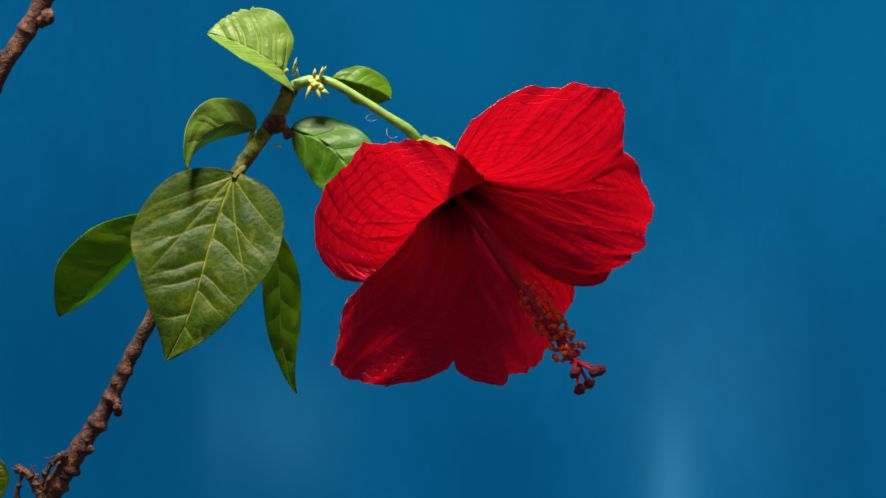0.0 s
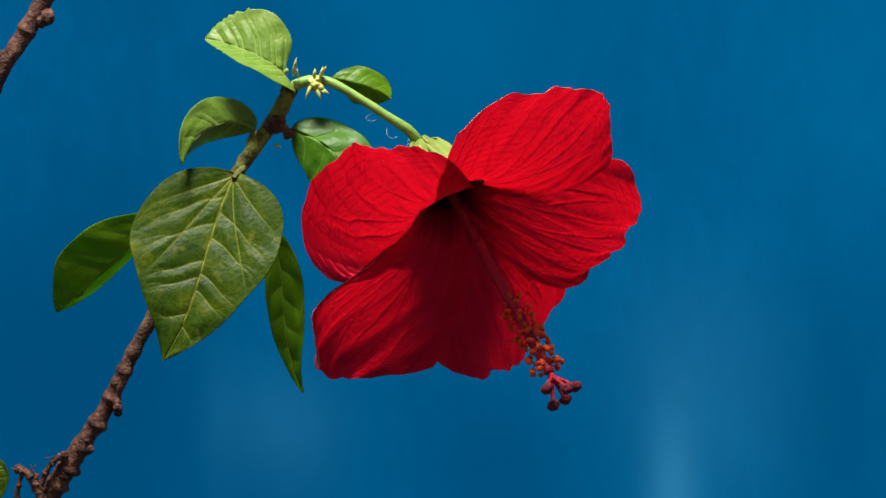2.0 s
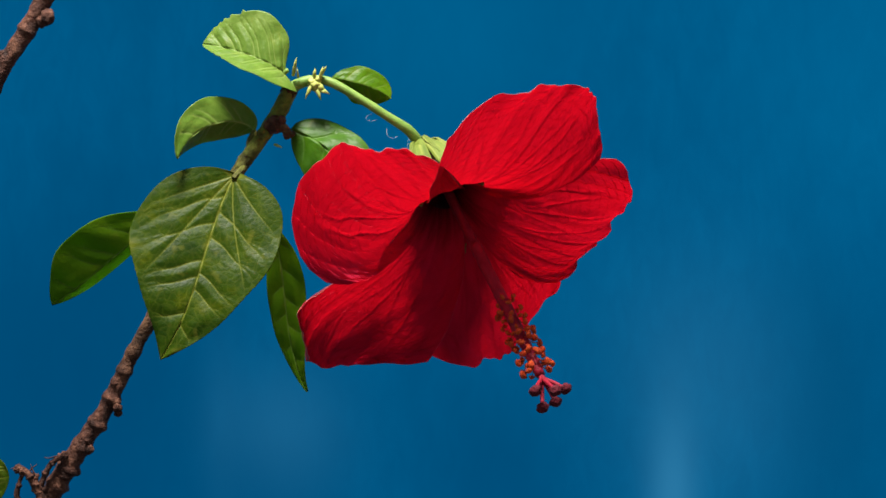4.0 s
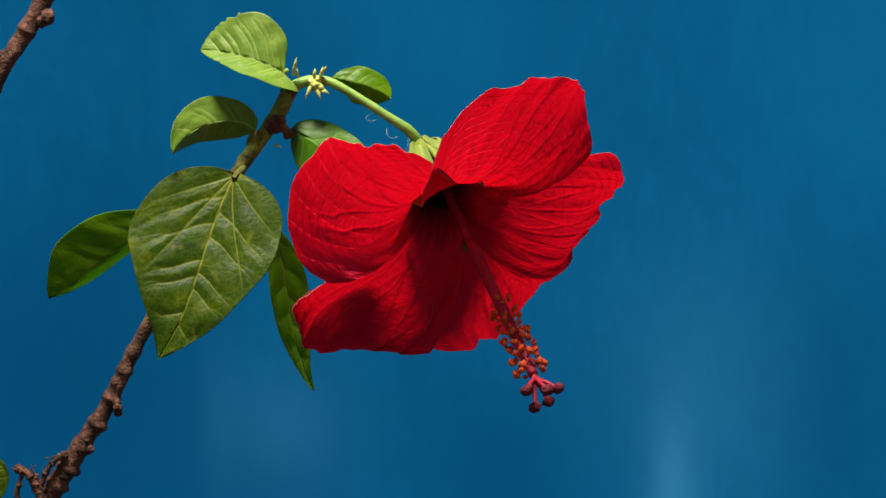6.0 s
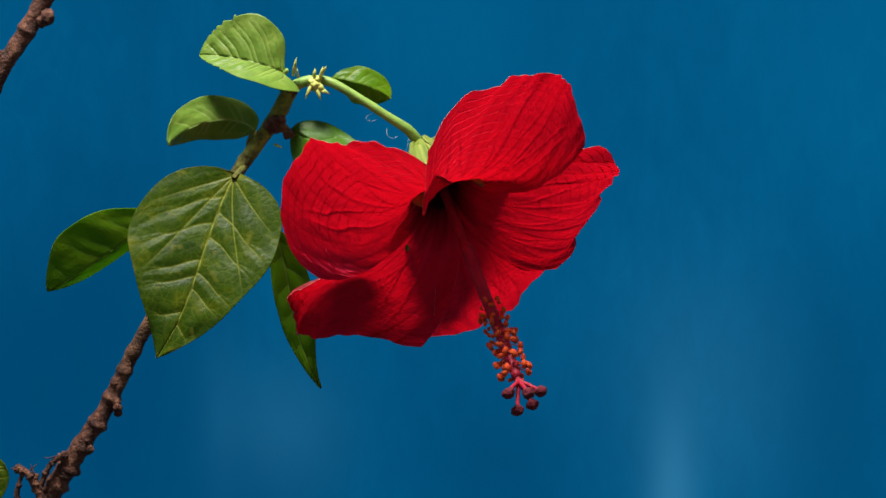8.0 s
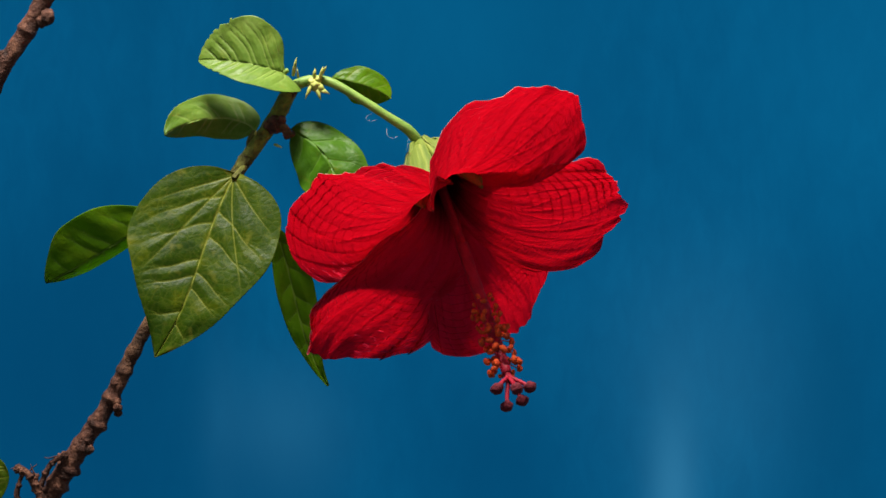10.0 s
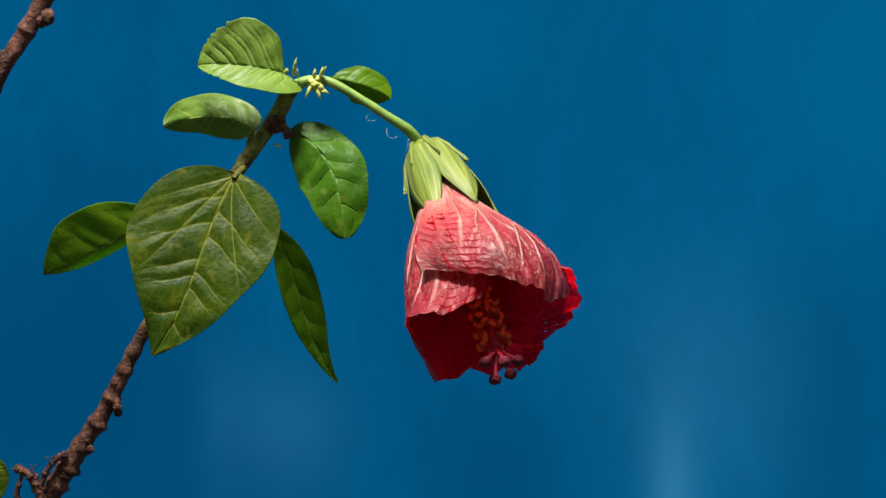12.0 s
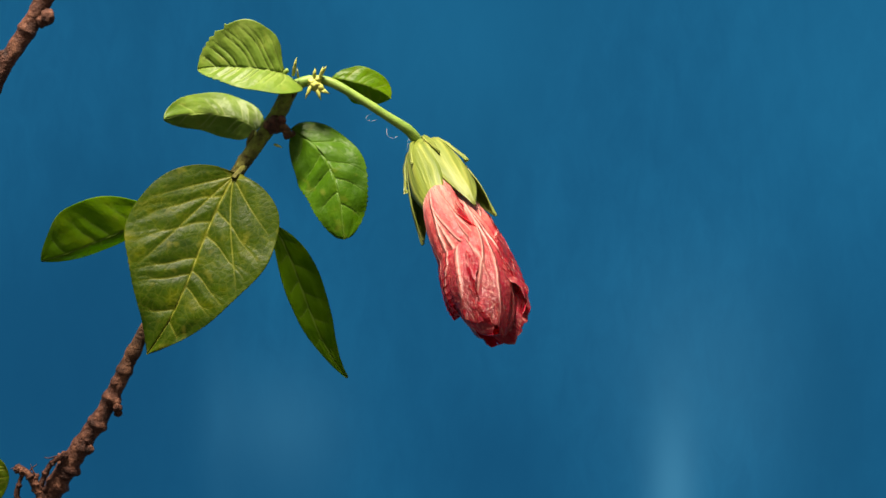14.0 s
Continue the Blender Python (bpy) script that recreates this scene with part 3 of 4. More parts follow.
    for pts_ in ([(660, 200, 2), (648, 208, 6), (656, 214, 8), (668, 212, 6)], [(684, 228, 4), (686, 240, 6), (696, 245, 8), (706, 240, 4)], [(724, 246, 0), (720, 262, 4), (722, 276, 2), (718, 290, 0)]):
        h = [world_at(at(*p)) for p in pts_]
        part("hair", tube(h, [0.16 * UNIT] * 4, 14, 5), HAIR_GREY, plant, "fine curled pale hair")
    # tiny bud cluster and stipules at the top node
    rng = random.Random(4)
    for x, y, dx, dy, wd in ((552, 150, -12, 26, 5), (562, 160, 20, 6, 4), (566, 142, 6, -24, 5), (560, 156, 8, 22, 6), (548, 160, -6, 12, 5), (572, 158, 12, 10, 3),
                             (519, 134, 6, -32, 5), (528, 138, -2, -16, 3), (570, 130, 8, -12, 4), (556, 136, 2, -14, 5), (486, 256, 14, 6, 4), (452, 240, 2, -10, 3)):
        a, b = at(x, y, 12), at(x + dx, y + dy, 18 + rng.uniform(-6, 6))
        mm = [a, a * 0.7 + b * 0.3 + (0, 0, 3), a * 0.3 + b * 0.7 + (0, 0, 4), b]
        d = unit(b - a)
        bm = tube([world_at(q) for q in mm], [wd * 0.6 * UNIT, wd * 0.75 * UNIT, wd * 0.45 * UNIT, 0.3 * UNIT], 10, 8, 0.1)
        part("stipule", bm, BUD_GREEN, plant, "tiny pale yellow-green bud scale")
    bm = bmesh.new()
    for k, (x, y, s) in enumerate(((558, 152, 10), (566, 156, 8), (552, 146, 8), (562, 142, 7))):
        knob(bm, world_at(at(x, y, 12)), s * UNIT, 30 + k)
    part("flower_bud", bm, BUD_GREEN, plant, "tiny pale yellow-green bud cluster")
    return plant, leaves


def make_other_twig():
    twig = new("bare_twig")
    tagged(twig, "bare reddish-brown twig leaning beside the hibiscus", "twig")
    w = [np.array((-0.30, 0.02, 0.002)), np.array((-0.27, 0.01, 0.4)), np.array((-0.215, 0.0, 0.95))]
    w += [world_at(at(*p)) for p in ((-125, 640, 0), (-100, 460, 0), (-70, 330, 0), (-40, 220, 0), (0, 128, 0), (30, 82, 0), (62, 30, 0), (82, -12, 0), (120, -90, 0), (150, -180, 0))]
    bm = tube(w, [0.0065, 0.006, 0.005] + [r * UNIT for r in (18, 18, 17, 16.5, 16, 15.5, 15.5, 16, 14, 8)], 240, 16, 0.14, [(0.71, 0.2, 0.008), (0.83, 0.15, 0.01)], 7, [0] * 13)
    knob(bm, world_at(at(84, 30, 8)), 12 * UNIT, 41, (1, 1, 1.3))
    knob(bm, world_at(at(74, 38, 4)), 12 * UNIT, 42)
    knob(bm, world_at(at(4, 96, 6)), 8 * UNIT, 43)
    part("stem", bm, BARK, twig)


# ---- the flower ----
NAMES = "ABCDE"
ROOT = np.array([764.0, 283.0, 0.0])
KNOTS = np.array([0, 0.35, 0.7, 1.0])
STATES = {}


def state(t, turn, tilt, *petals):
    """The flower at t seconds: the axis (turn in the sheet, tilt to the eye) and, petal by petal in degrees, the place
    round the axis, four openings from claw to tip, two cuppings, the roll and the drift."""
    STATES[t] = np.concatenate([[turn, tilt], np.ravel(petals)])


state(0, 54.9, 45.9,
      (7.5, 7, 36.3, 67.4, 75, 23.8, 9.4, 0.7, 11.6),
      (81.9, 2.8, 40.5, 59.8, 104.2, 13.7, 41.2, -3.3, 21.6),
      (145.2, 9.4, 54.6, 71.4, 84.6, 52.4, 6, 14.9, 7.1),
      (-135.8, 10.9, 37.8, 69.5, 35.4, 35.7, 18.8, 10.7, 12.9),
      (-68.2, 11.3, 29.3, 74.9, 87.5, 16.4, -61.6, 26.5, 21.7))
state(3, 59.8, 46.8,
      (6, 7.3, 34.5, 75.7, 67.2, 32.2, 4.4, -6.7, 9.4),
      (91.2, 2.1, 31.9, 80.7, 125.9, -0.2, 23.7, -9.6, 12.7),
      (144.3, 10, 62.5, 84.7, 85.5, 52.7, -26.9, 14.7, 16.8),
      (-140.4, 9, 58.3, 91, -10.5, 49.1, 34.9, 16.5, 2.1),
      (-71, 18.2, 31.3, 74.3, 67.5, 26.7, -35.7, 33, 29.9))
state(6.5, 63.2, 49.4,
      (-1, 7.4, 34.9, 81.5, 68.8, 38.1, 10.6, -13.9, 20.2),
      (93.1, 1.2, 31.4, 98.3, 137.4, 5.8, 29.9, -4.4, 6.5),
      (149.4, 10.4, 74.1, 107, 98.7, 33.7, -8.8, 14.5, 5.8),
      (-143, 9, 69.1, 114.9, 9.3, 34.9, 64.7, 18.3, -6.3),
      (-64.1, 19.9, 34.4, 73.7, 58.4, 39.1, 12.8, 36.6, 20.4))
state(8, 63.4, 48.4,
      (-6.8, 8.1, 37.2, 78.1, 73.8, 52.1, 6.8, -11.7, 20.4),
      (90, -0.3, 30.2, 96.9, 144, 2, 22.5, -9.6, 1.1),
      (150.3, 10.5, 71.8, 113.4, 105.6, 36.9, -13.7, 7.6, -3.6),
      (-142.1, 9.3, 72, 120.1, 9.6, 37.7, 61.3, 19.7, -6.5),
      (-65.1, 19, 36.9, 76.9, 72.2, 33.8, -21.6, 37.3, 15.7))
state(10.5, 65.3, 45.6,
      (-9.5, 9.3, 45.9, 67, 45.6, 69.1, 10.7, -7.9, 24.6),
      (100.3, 1.3, 38.1, 85.1, 96.3, 16.2, 30, -6.7, -26.4),
      (149.2, 9.4, 59.9, 95.5, 82.2, 3.1, 11.8, 22.2, -5.9),
      (-128.4, 5.4, 34.6, 84.4, 27.8, -12.9, 64.5, 21, -7.2),
      (-62.8, 8.8, 35.9, 61.7, 74.1, 16.6, -36.3, 21, 6.8))
state(11, 63.5, 45.3,
      (-2.9, 7.5, 32.5, 61.9, -28.5, 35.6, 63.2, 3.9, 8.2),
      (95, 5, 50.8, 13.6, 122, 65.1, 48.7, 15, -5),
      (154.7, 10.3, 61, 69.6, 68.3, 4.4, 34, 17.6, -14.3),
      (-118.3, 5.8, 30.1, 38.2, 21.3, 34.1, 8.9, 1.6, 4.5),
      (-60.4, 1.5, 36.9, 28.4, -2.3, 61, 27.2, 17.2, -9.3))
state(11.2, 67.7, 43.8,
      (10.6, 6, 27.6, 40.6, 3.5, 31.8, 82.5, -2, 17.9),
      (103.7, 3.9, 30, 32.7, 128.2, 96.6, 40.8, 11.6, -24.3),
      (154.3, 9.2, 32.5, 67.8, 55.3, 25, 47.2, 12.9, -9.1),
      (-119.8, 7.3, 20.9, 31.8, 14.4, 22.2, -22.8, -5.5, -2),
      (-56, -1.6, 30, 26.2, -14, 65, 39.7, 12.5, -11.6))
state(11.5, 68.8, 41.9,
      (13.4, 6, 26.2, 26.6, -15.3, 13.1, 54.8, -0.6, 2.4),
      (105.6, 4.8, 21.3, 30.2, 104.6, 98.8, 39, 11.1, -14.9),
      (151.4, 10, 30.5, 69.9, 56.6, 47.6, 80.3, -12.6, -0.4),
      (-113.2, 6.7, 16.4, 30.9, 3.1, 27.7, 7.6, -5.2, -4.6),
      (-51.1, -0.8, 30, 18.7, 6.2, 78.3, 70.5, 26.4, -26.2))
state(12, 69.2, 42.3,
      (19.2, 6, 23.8, 18.2, -39.1, 40.7, 88.3, -0.5, 3.4),
      (103.4, 5.8, 10.2, 20.1, 109, 98.6, 54.7, 12.6, -12.9),
      (147.2, 11.6, 22.8, 74.6, 33.4, 69, 97, -33.1, 2.6),
      (-122.8, 6.4, 20.2, 17.9, -21.1, 55.4, 91.5, -6.9, -12.5),
      (-49.7, 1.4, 22.7, 14.2, 42.8, 99.1, 157.9, 44.1, -27.2))
state(12.5, 68.6, 41.4,
      (10.1, 6, 19.8, 9.7, -42.7, 99.8, 71.6, 11.5, 3.6),
      (89.5, 8.8, 13, 10.1, 11, 110.2, 57.6, 21.1, -10.7),
      (150.7, 16.2, 17.3, 13.4, -39.9, 99.2, 125.5, 6.3, 8.8),
      (-127.2, 6, 13.5, 20.3, -56, 83.7, 108.2, -4.4, -17.4),
      (-65.1, 6, 18.3, -3.7, -25.9, 114, 130.9, 39.3, -16.2))
state(13, 69.1, 42.5,
      (11.9, 6, 13.2, 5.5, -60.5, 123.4, 102.8, 2.2, 12.1),
      (92.4, 12.7, 7.9, 20.4, -25.7, 130, 93.1, 13.7, -23),
      (150, 23.3, 18.8, 3.9, -43.1, 115.9, 141.3, 3.7, 6.2),
      (-124.2, 5, 13.6, 6, -42.1, 116.3, 133.5, 0.7, -24),
      (-63.4, 6, 16.6, -19.7, -55.7, 160.4, 132.9, 36.1, -9.9))
state(14, 68.8, 47.1,
      (7.5, 4.5, 10.5, -4.2, -47.4, 141.4, 184.9, -0.1, 7.1),
      (109.7, 13.3, 15.7, 2, -21, 148.3, 124.2, -10, -8.6),
      (148, 34.6, 19, -2.8, -42.2, 133.1, 211.1, -14.2, -0.7),
      (-125.1, 6.6, 7.6, 3.3, -58.9, 143.8, 205.6, 13, -24.8),
      (-52.6, 5.5, 13.5, -27.5, -44.5, 204, 192.4, 12.7, -8.7))
# length, half width, rounding and lopsidedness of each petal
SHAPES = [(459, 164, 0.26, -0.18), (415, 153, 0.31, -0.34), (448, 150, 0.32, 0.03), (472, 164, 0.36, -0.29), (477, 178, 0.46, -0.45)]


def state_at(t):
    """Smooth between the keyed states."""
    ts = np.array(sorted(STATES))
    vals = np.array([STATES[q] for q in ts])
    i = int(np.clip(np.searchsorted(ts, t) - 1, 0, len(ts) - 2))
    h = np.diff(ts)
    d = np.diff(vals, axis=0) / h[:, None]

    def slope(k):
        if k in (0, len(ts) - 1):
            return d[0] if k == 0 else d[-1]
        a, b = d[k - 1], d[k]
        s = a + b
        return np.where(a * b > 0, 2 * a * b / np.where(s == 0, 1, s), 0)

    k = (t - ts[i]) / h[i]
    m0, m1 = slope(i) * h[i], slope(i + 1) * h[i]
    return (vals[i] * (2 * k ** 3 - 3 * k * k + 1) + m0 * (k ** 3 - 2 * k * k + k) + vals[i + 1] * (3 * k * k - 2 * k ** 3) + m1 * (k ** 3 - k * k))


def axes(turn, tilt):
    a, t = math.radians(turn), math.radians(tilt)
    A = np.array([math.cos(a) * math.cos(t), math.sin(a) * math.cos(t), math.sin(t)])
    e1 = unit(np.array([0, -1.0, 0]) + A * A[1])
    return A, e1, np.cross(A, e1)


def broadness(v):
    q = np.clip(v / 0.78, 0, 1)
    return 0.16 + 0.84 * q * q * (3 - 2 * q) - 0.22 * np.clip((v - 0.78) / 0.22, 0, 1) ** 2


def petal_points(values, i, u, v, steps=40):
    """Sheet points of petal i, at u (-1..1 across) and v (0..1 along)."""
    A, e1, e2 = axes(*values[:2])
    phi, t0, t1, t2, t3, al1, al2, roll, lat = np.radians(values[2 + 9 * i:11 + 9 * i])
    L, W, tr, lean = SHAPES[i]
    C = np.polyfit(KNOTS, [t0, t1, t2, t3], 3)
    sm = (np.arange(steps) + 0.5) / steps

    def lead(s):
        th, ph = np.polyval(C, s)[:, None], (phi + lat * s)[:, None]
        R = np.cos(ph) * e1 + np.sin(ph) * e2
        return np.cos(th) * A + np.sin(th) * R, -np.sin(ph) * e1 + np.cos(ph) * e2, np.sin(th) * A - np.cos(th) * R

    M = np.vstack([np.zeros(3), np.cumsum(lead(sm)[0], 0) * L / steps]) + ROOT + (math.cos(phi) * e1 + math.sin(phi) * e2) * 14 + A * LAYER[i]
    vv = v * (1 - tr * np.abs(u) ** 2.4)
    f = vv * steps
    k = np.clip(f.astype(int), 0, steps - 1)
    m = M[k] + (M[k + 1] - M[k]) * (f - k)[:, None]
    _, B, N = lead(vv)
    c, s = np.cos(roll * vv)[:, None], np.sin(roll * vv)[:, None]
    B, N = B * c + N * s, N * c - B * s
    al = np.interp(vv, [0, 0.5, 1.0], [math.radians(50), al1, al2])
    al = np.where(np.abs(al) < 1e-3, 1e-3, al)
    w = W * broadness(vv)
    a = al * u * (1 + lean * u)
    return m + (w * np.sin(a) / al)[:, None] * B + (w * (1 - np.cos(a)) / al)[:, None] * N


def petal_normals(values, i, u, v):
    e = 0.004
    du = petal_points(values, i, np.clip(u + e, -1.1, 1.1), v) - petal_points(values, i, np.clip(u - e, -1.1, 1.1), v)
    dv = petal_points(values, i, u, v + e) - petal_points(values, i, u, v - e)
    n = np.cross(dv, du)
    return n / np.maximum(np.linalg.norm(n, axis=1), 1e-9)[:, None]


def ruffle(i, u, v):
    """Height of the petal's wrinkles and frilled rim, in units."""
    p = 1.7 * i
    rim = np.clip((v - 0.72) / 0.28, 0, 1) ** 2
    flank = np.clip((np.abs(u) - 0.72) / 0.28, 0, 1) ** 2 * np.clip(v * 2 - 0.6, 0, 1)
    h = 1.1 * np.sin(17 * u + 2.2 * np.sin(5 * v + p) + p) * np.clip(v * 1.5 - 0.2, 0, 1)
    h += 0.8 * np.sin(31 * u + 4 * v + 3 * np.sin(9 * v + 2 * p)) * np.clip(v * 1.6 - 0.3, 0, 1)
    h += 1.2 * np.sin(13 * v + 6 * u + 2 * p) * np.sin(9 * u + p) * v
    h += rim * (4.5 * np.sin(8.5 * u + p) + 2.5 * np.sin(19 * u + 2.3 * p) + 1.4 * np.sin(37 * u + p))
    h += flank * (3.0 * np.sin(15 * v + p) + 1.5 * np.sin(33 * v + 2 * p))
    return h


def rim_edge(i, u, v):
    """The petal's uneven outline."""
    p = 2.1 * i
    return v * (1 + np.clip(v - 0.6, 0, 1) * (0.035 * np.sin(6.5 * u + p) + 0.022 * np.sin(15 * u + 2 * p) + 0.012 * np.sin(41 * u + p)))


REST = 3.6
CELLS_U, CELLS_V = 16, 21
V_FROM = 0.10
STEP = 3                 # faces along a cell's side
SHELL = 0.42             # half the petal's thickness, units
FURLED = np.zeros(47)    # the flower's closed state
SEPALS = []              # (object, hinge, axis)
PIECES = []              # (object, petal, cell), for motions()


def settle(P, Q, share):
    """A patch's shape part of the way from the open one, P, to the furled one, Q, laid back on P."""
    p0, q0 = P.mean(0), Q.mean(0)
    X, _, Yt = np.linalg.svd((Q - q0).T @ (P - p0))
    R = Yt.T @ np.diag([1, 1, np.sign(np.linalg.det(Yt.T @ X.T))]) @ X.T
    n = np.linalg.svd(P - p0)[2][2]
    return P + np.outer(((Q - q0) @ R.T - (P - p0)) @ n, n) * share, R


def joint_gaps(rest, cu, cv):
    """How far each joint of the petals opens while the flower moves, in units: {(petal, column, row): (across, along)}."""
    g = np.linspace(0, 1, 5)
    out = {}
    cells = [(a, b) for a in range(CELLS_U) for b in range(CELLS_V)]
    states = [(state_at(t), w) for t, w in ((0.0, 1), (1.5, 1), (6.5, 1), (8.0, 1), (9.5, 1), (10.5, 1), (11.0, 0.9), (11.2, 0.6), (12.0, 0.5), (13.0, 0.4))]
    for i in range(5):
        def sheet(values, U, V):
            return petal_points(values, i, U, rim_edge(i, U, V))

        U = np.concatenate([np.tile(cu[a] + (cu[a + 1] - cu[a]) * g, 5) for a, b in cells])
        V = np.concatenate([np.repeat(cv[b] + (cv[b + 1] - cv[b]) * g, 5) for a, b in cells])
        P0 = sheet(rest, U, V).reshape(len(cells), 25, 3)
        mu, mv = np.array([(cu[a] + cu[a + 1]) / 2 for a, b in cells]), np.array([(cv[b] + cv[b + 1]) / 2 for a, b in cells])
        eu, ev = np.array([cu[a + 1] for a, b in cells]), np.array([cv[b + 1] for a, b in cells])
        pu, pv = sheet(rest, eu, mv), sheet(rest, mu, ev)
        du, dv = sheet(rest, eu, mv) - sheet(rest, eu - 0.01, mv), sheet(rest, mu, ev) - sheet(rest, mu, ev - 0.01)
        most = np.zeros((len(cells), 2))
        for values, share in states:
            Q = sheet(values, U, V).reshape(len(cells), 25, 3)
            p0, q0 = P0.mean(1), Q.mean(1)
            X, _, Yt = np.linalg.svd(np.einsum("kni,knj->kij", P0 - p0[:, None], Q - q0[:, None]))
            D = np.tile(np.eye(3), (len(cells), 1, 1))
            D[:, 2, 2] = np.sign(np.linalg.det(np.einsum("kji,klj->kil", Yt, X)))
            R = np.einsum("kji,kjl,kml->kim", Yt, D, X)
            for k, (a, b) in enumerate(cells):
                for w, other, p, d in ((0, k + CELLS_V, pu, du), (1, k + 1, pv, dv)):
                    if (w == 0 and a == CELLS_U - 1) or (w == 1 and b == CELLS_V - 1):
                        continue
                    gap = (q0[other] + R[other] @ (p[k] - p0[other])) - (q0[k] + R[k] @ (p[k] - p0[k]))
                    most[k, w] = max(most[k, w], share * (gap @ (R[k] @ unit(d[k]))))
        for k, c in enumerate(cells):
            out[(i, *c)] = most[k]
    return out


def wrinkle_normals(i, U, V, rest):
    """Shading normals of the wrinkled sheet, the same on both sides of a joint."""
    e = 0.006

    def sheet(a, b):
        q = rim_edge(i, a, b)
        return petal_points(rest, i, a, q) + petal_normals(rest, i, a, q) * ruffle(i, a, b)[:, None]

    S = np.cross(sheet(U, V + e) - sheet(U, V - e), sheet(U + e, V) - sheet(U - e, V))
    return S / np.maximum(np.linalg.norm(S, axis=1), 1e-9)[:, None]


def skin_normals(i, U, V, rest):
    S = wrinkle_normals(i, U, V, rest)
    return np.stack([S[:, 0], -S[:, 2], -S[:, 1]], 1)


def petal_patch(i, u0, u1, v0, v1, lips, rest, n, gaps=(0, 0)):
    """A rigid patch of petal i: a thin shell, open towards its neighbours and closed at the petal's own rim."""
    lu0, lu1, lv0, lv1 = lips
    us, vs = np.linspace(u0, u1, n + 1), np.linspace(v0, v1, n + 1)
    fu, fv = np.ones(n + 1), np.ones(n + 1)
    fu[0], fu[-1], fv[-1] = (1.0 if lu0 else 0.7), (1.0 if lu1 else 0.7), (1.0 if lv1 else 0.7)
    U, V = [g.ravel() for g in np.meshgrid(us, vs)]
    F = np.minimum(*[g.ravel() for g in np.meshgrid(fu, fv)])
    E = rim_edge(i, U, V)
    P, N = petal_points(rest, i, U, E), petal_normals(rest, i, U, E)
    P, turn = settle(P, petal_points(FURLED, i, U, E), 0.3)
    P = P + N * ruffle(i, U, V)[:, None]
    S = wrinkle_normals(i, U, V, rest)
    S = S + 0.45 * (petal_normals(FURLED, i, U, E) @ turn.T - N)
    S /= np.maximum(np.linalg.norm(S, axis=1), 1e-9)[:, None]
    front, back = world_at(P + N * (SHELL * F)[:, None]), world_at(P - N * (SHELL * F)[:, None])
    Sw = np.stack([S[:, 0], -S[:, 2], -S[:, 1]], 1)
    nu, nv, c = len(us), len(vs), len(U)
    faces, mats = [], []
    for b in range(nv - 1):
        for a in range(nu - 1):
            q = [b * nu + a, b * nu + a + 1, (b + 1) * nu + a + 1, (b + 1) * nu + a]
            faces.append(q); mats.append(0)
            faces.append([c + k for k in q[::-1]]); mats.append(1)
    rims = [] if lv1 else [((nv - 1) * nu + a + 1, (nv - 1) * nu + a) for a in range(nu - 1)]
    rims += [] if lu0 else [((b + 1) * nu, b * nu) for b in range(nv - 1)]
    rims += [] if lu1 else [(b * nu + nu - 1, (b + 1) * nu + nu - 1) for b in range(nv - 1)]
    for a, b in rims:
        faces.append([b, a, c + a, c + b]); mats.append(2)
    # a skin that reaches under the neighbours and closes the joints
    mid = petal_points(rest, i, np.array([u0, u1, (u0 + u1) / 2, (u0 + u1) / 2]), np.array([(v0 + v1) / 2, (v0 + v1) / 2, v0, v1]))
    gu = (u1 - u0) * min((0.7 + 1.1 * gaps[0]) / np.linalg.norm(mid[1] - mid[0]), 0.6)
    gv = (v1 - v0) * min((0.7 + 1.1 * gaps[1]) / np.linalg.norm(mid[3] - mid[2]), 0.6)
    films = [(us, np.full(nu, v1), us, np.full(nu, v1 + gv))] if lv1 else []
    films += [(np.full(nv, u1), vs, np.full(nv, u1 + gu), vs)] if lu1 else []
    extra, eu, ev, en, skins = [], [], [], [], []
    if films:
        skin_u, skin_v = np.concatenate([np.concatenate([a, a2]) for a, b, a2, b2 in films]), np.concatenate([np.concatenate([b, b2]) for a, b, a2, b2 in films])
        edge = rim_edge(i, skin_u, skin_v)
        nn_all = petal_normals(rest, i, skin_u, edge)
        sheet_all = petal_points(rest, i, skin_u, edge) + nn_all * ruffle(i, skin_u, skin_v)[:, None]
        shade_all = skin_normals(i, skin_u, skin_v, rest)
    start = 0
    for a, b, a2, b2 in films:
        kn = len(a)
        span = slice(start, start + 2 * kn)
        start += 2 * kn
        across = a2.std() < 1e-9
        inset = np.concatenate([np.full(kn, 0.9 * SHELL), np.full(kn, -0.3 - 0.05 * (gaps[0] if across else gaps[1]))])
        for way, skin in ((1, 3), (-1, 4)):
            k0 = 2 * c + len(eu)
            extra.append(world_at(sheet_all[span] + nn_all[span] * (way * inset)[:, None]))
            eu += list(skin_u[span]); ev += list(skin_v[span]); en += [tuple(way * q) for q in shade_all[span]]
            for k in range(kn - 1):
                skins.append(([k0 + k, k0 + k + 1, k0 + kn + k + 1, k0 + kn + k], skin))
    pts = np.vstack([front, back] + extra)
    allu, allv = np.concatenate([U, U, eu]), np.concatenate([V, V, ev])
    centre = world_at(petal_points(rest, i, np.array([(u0 + u1) / 2]), np.array([(v0 + v1) / 2])))[0]
    # the sheet's own handedness decides which way the faces look
    n0 = np.cross(front[1] - front[0], front[nu] - front[0])
    flip = n0 @ (world_at(P[0] + N[0]) - world_at(P[0])) < 0
    if flip:
        faces = [f[::-1] for f in faces]
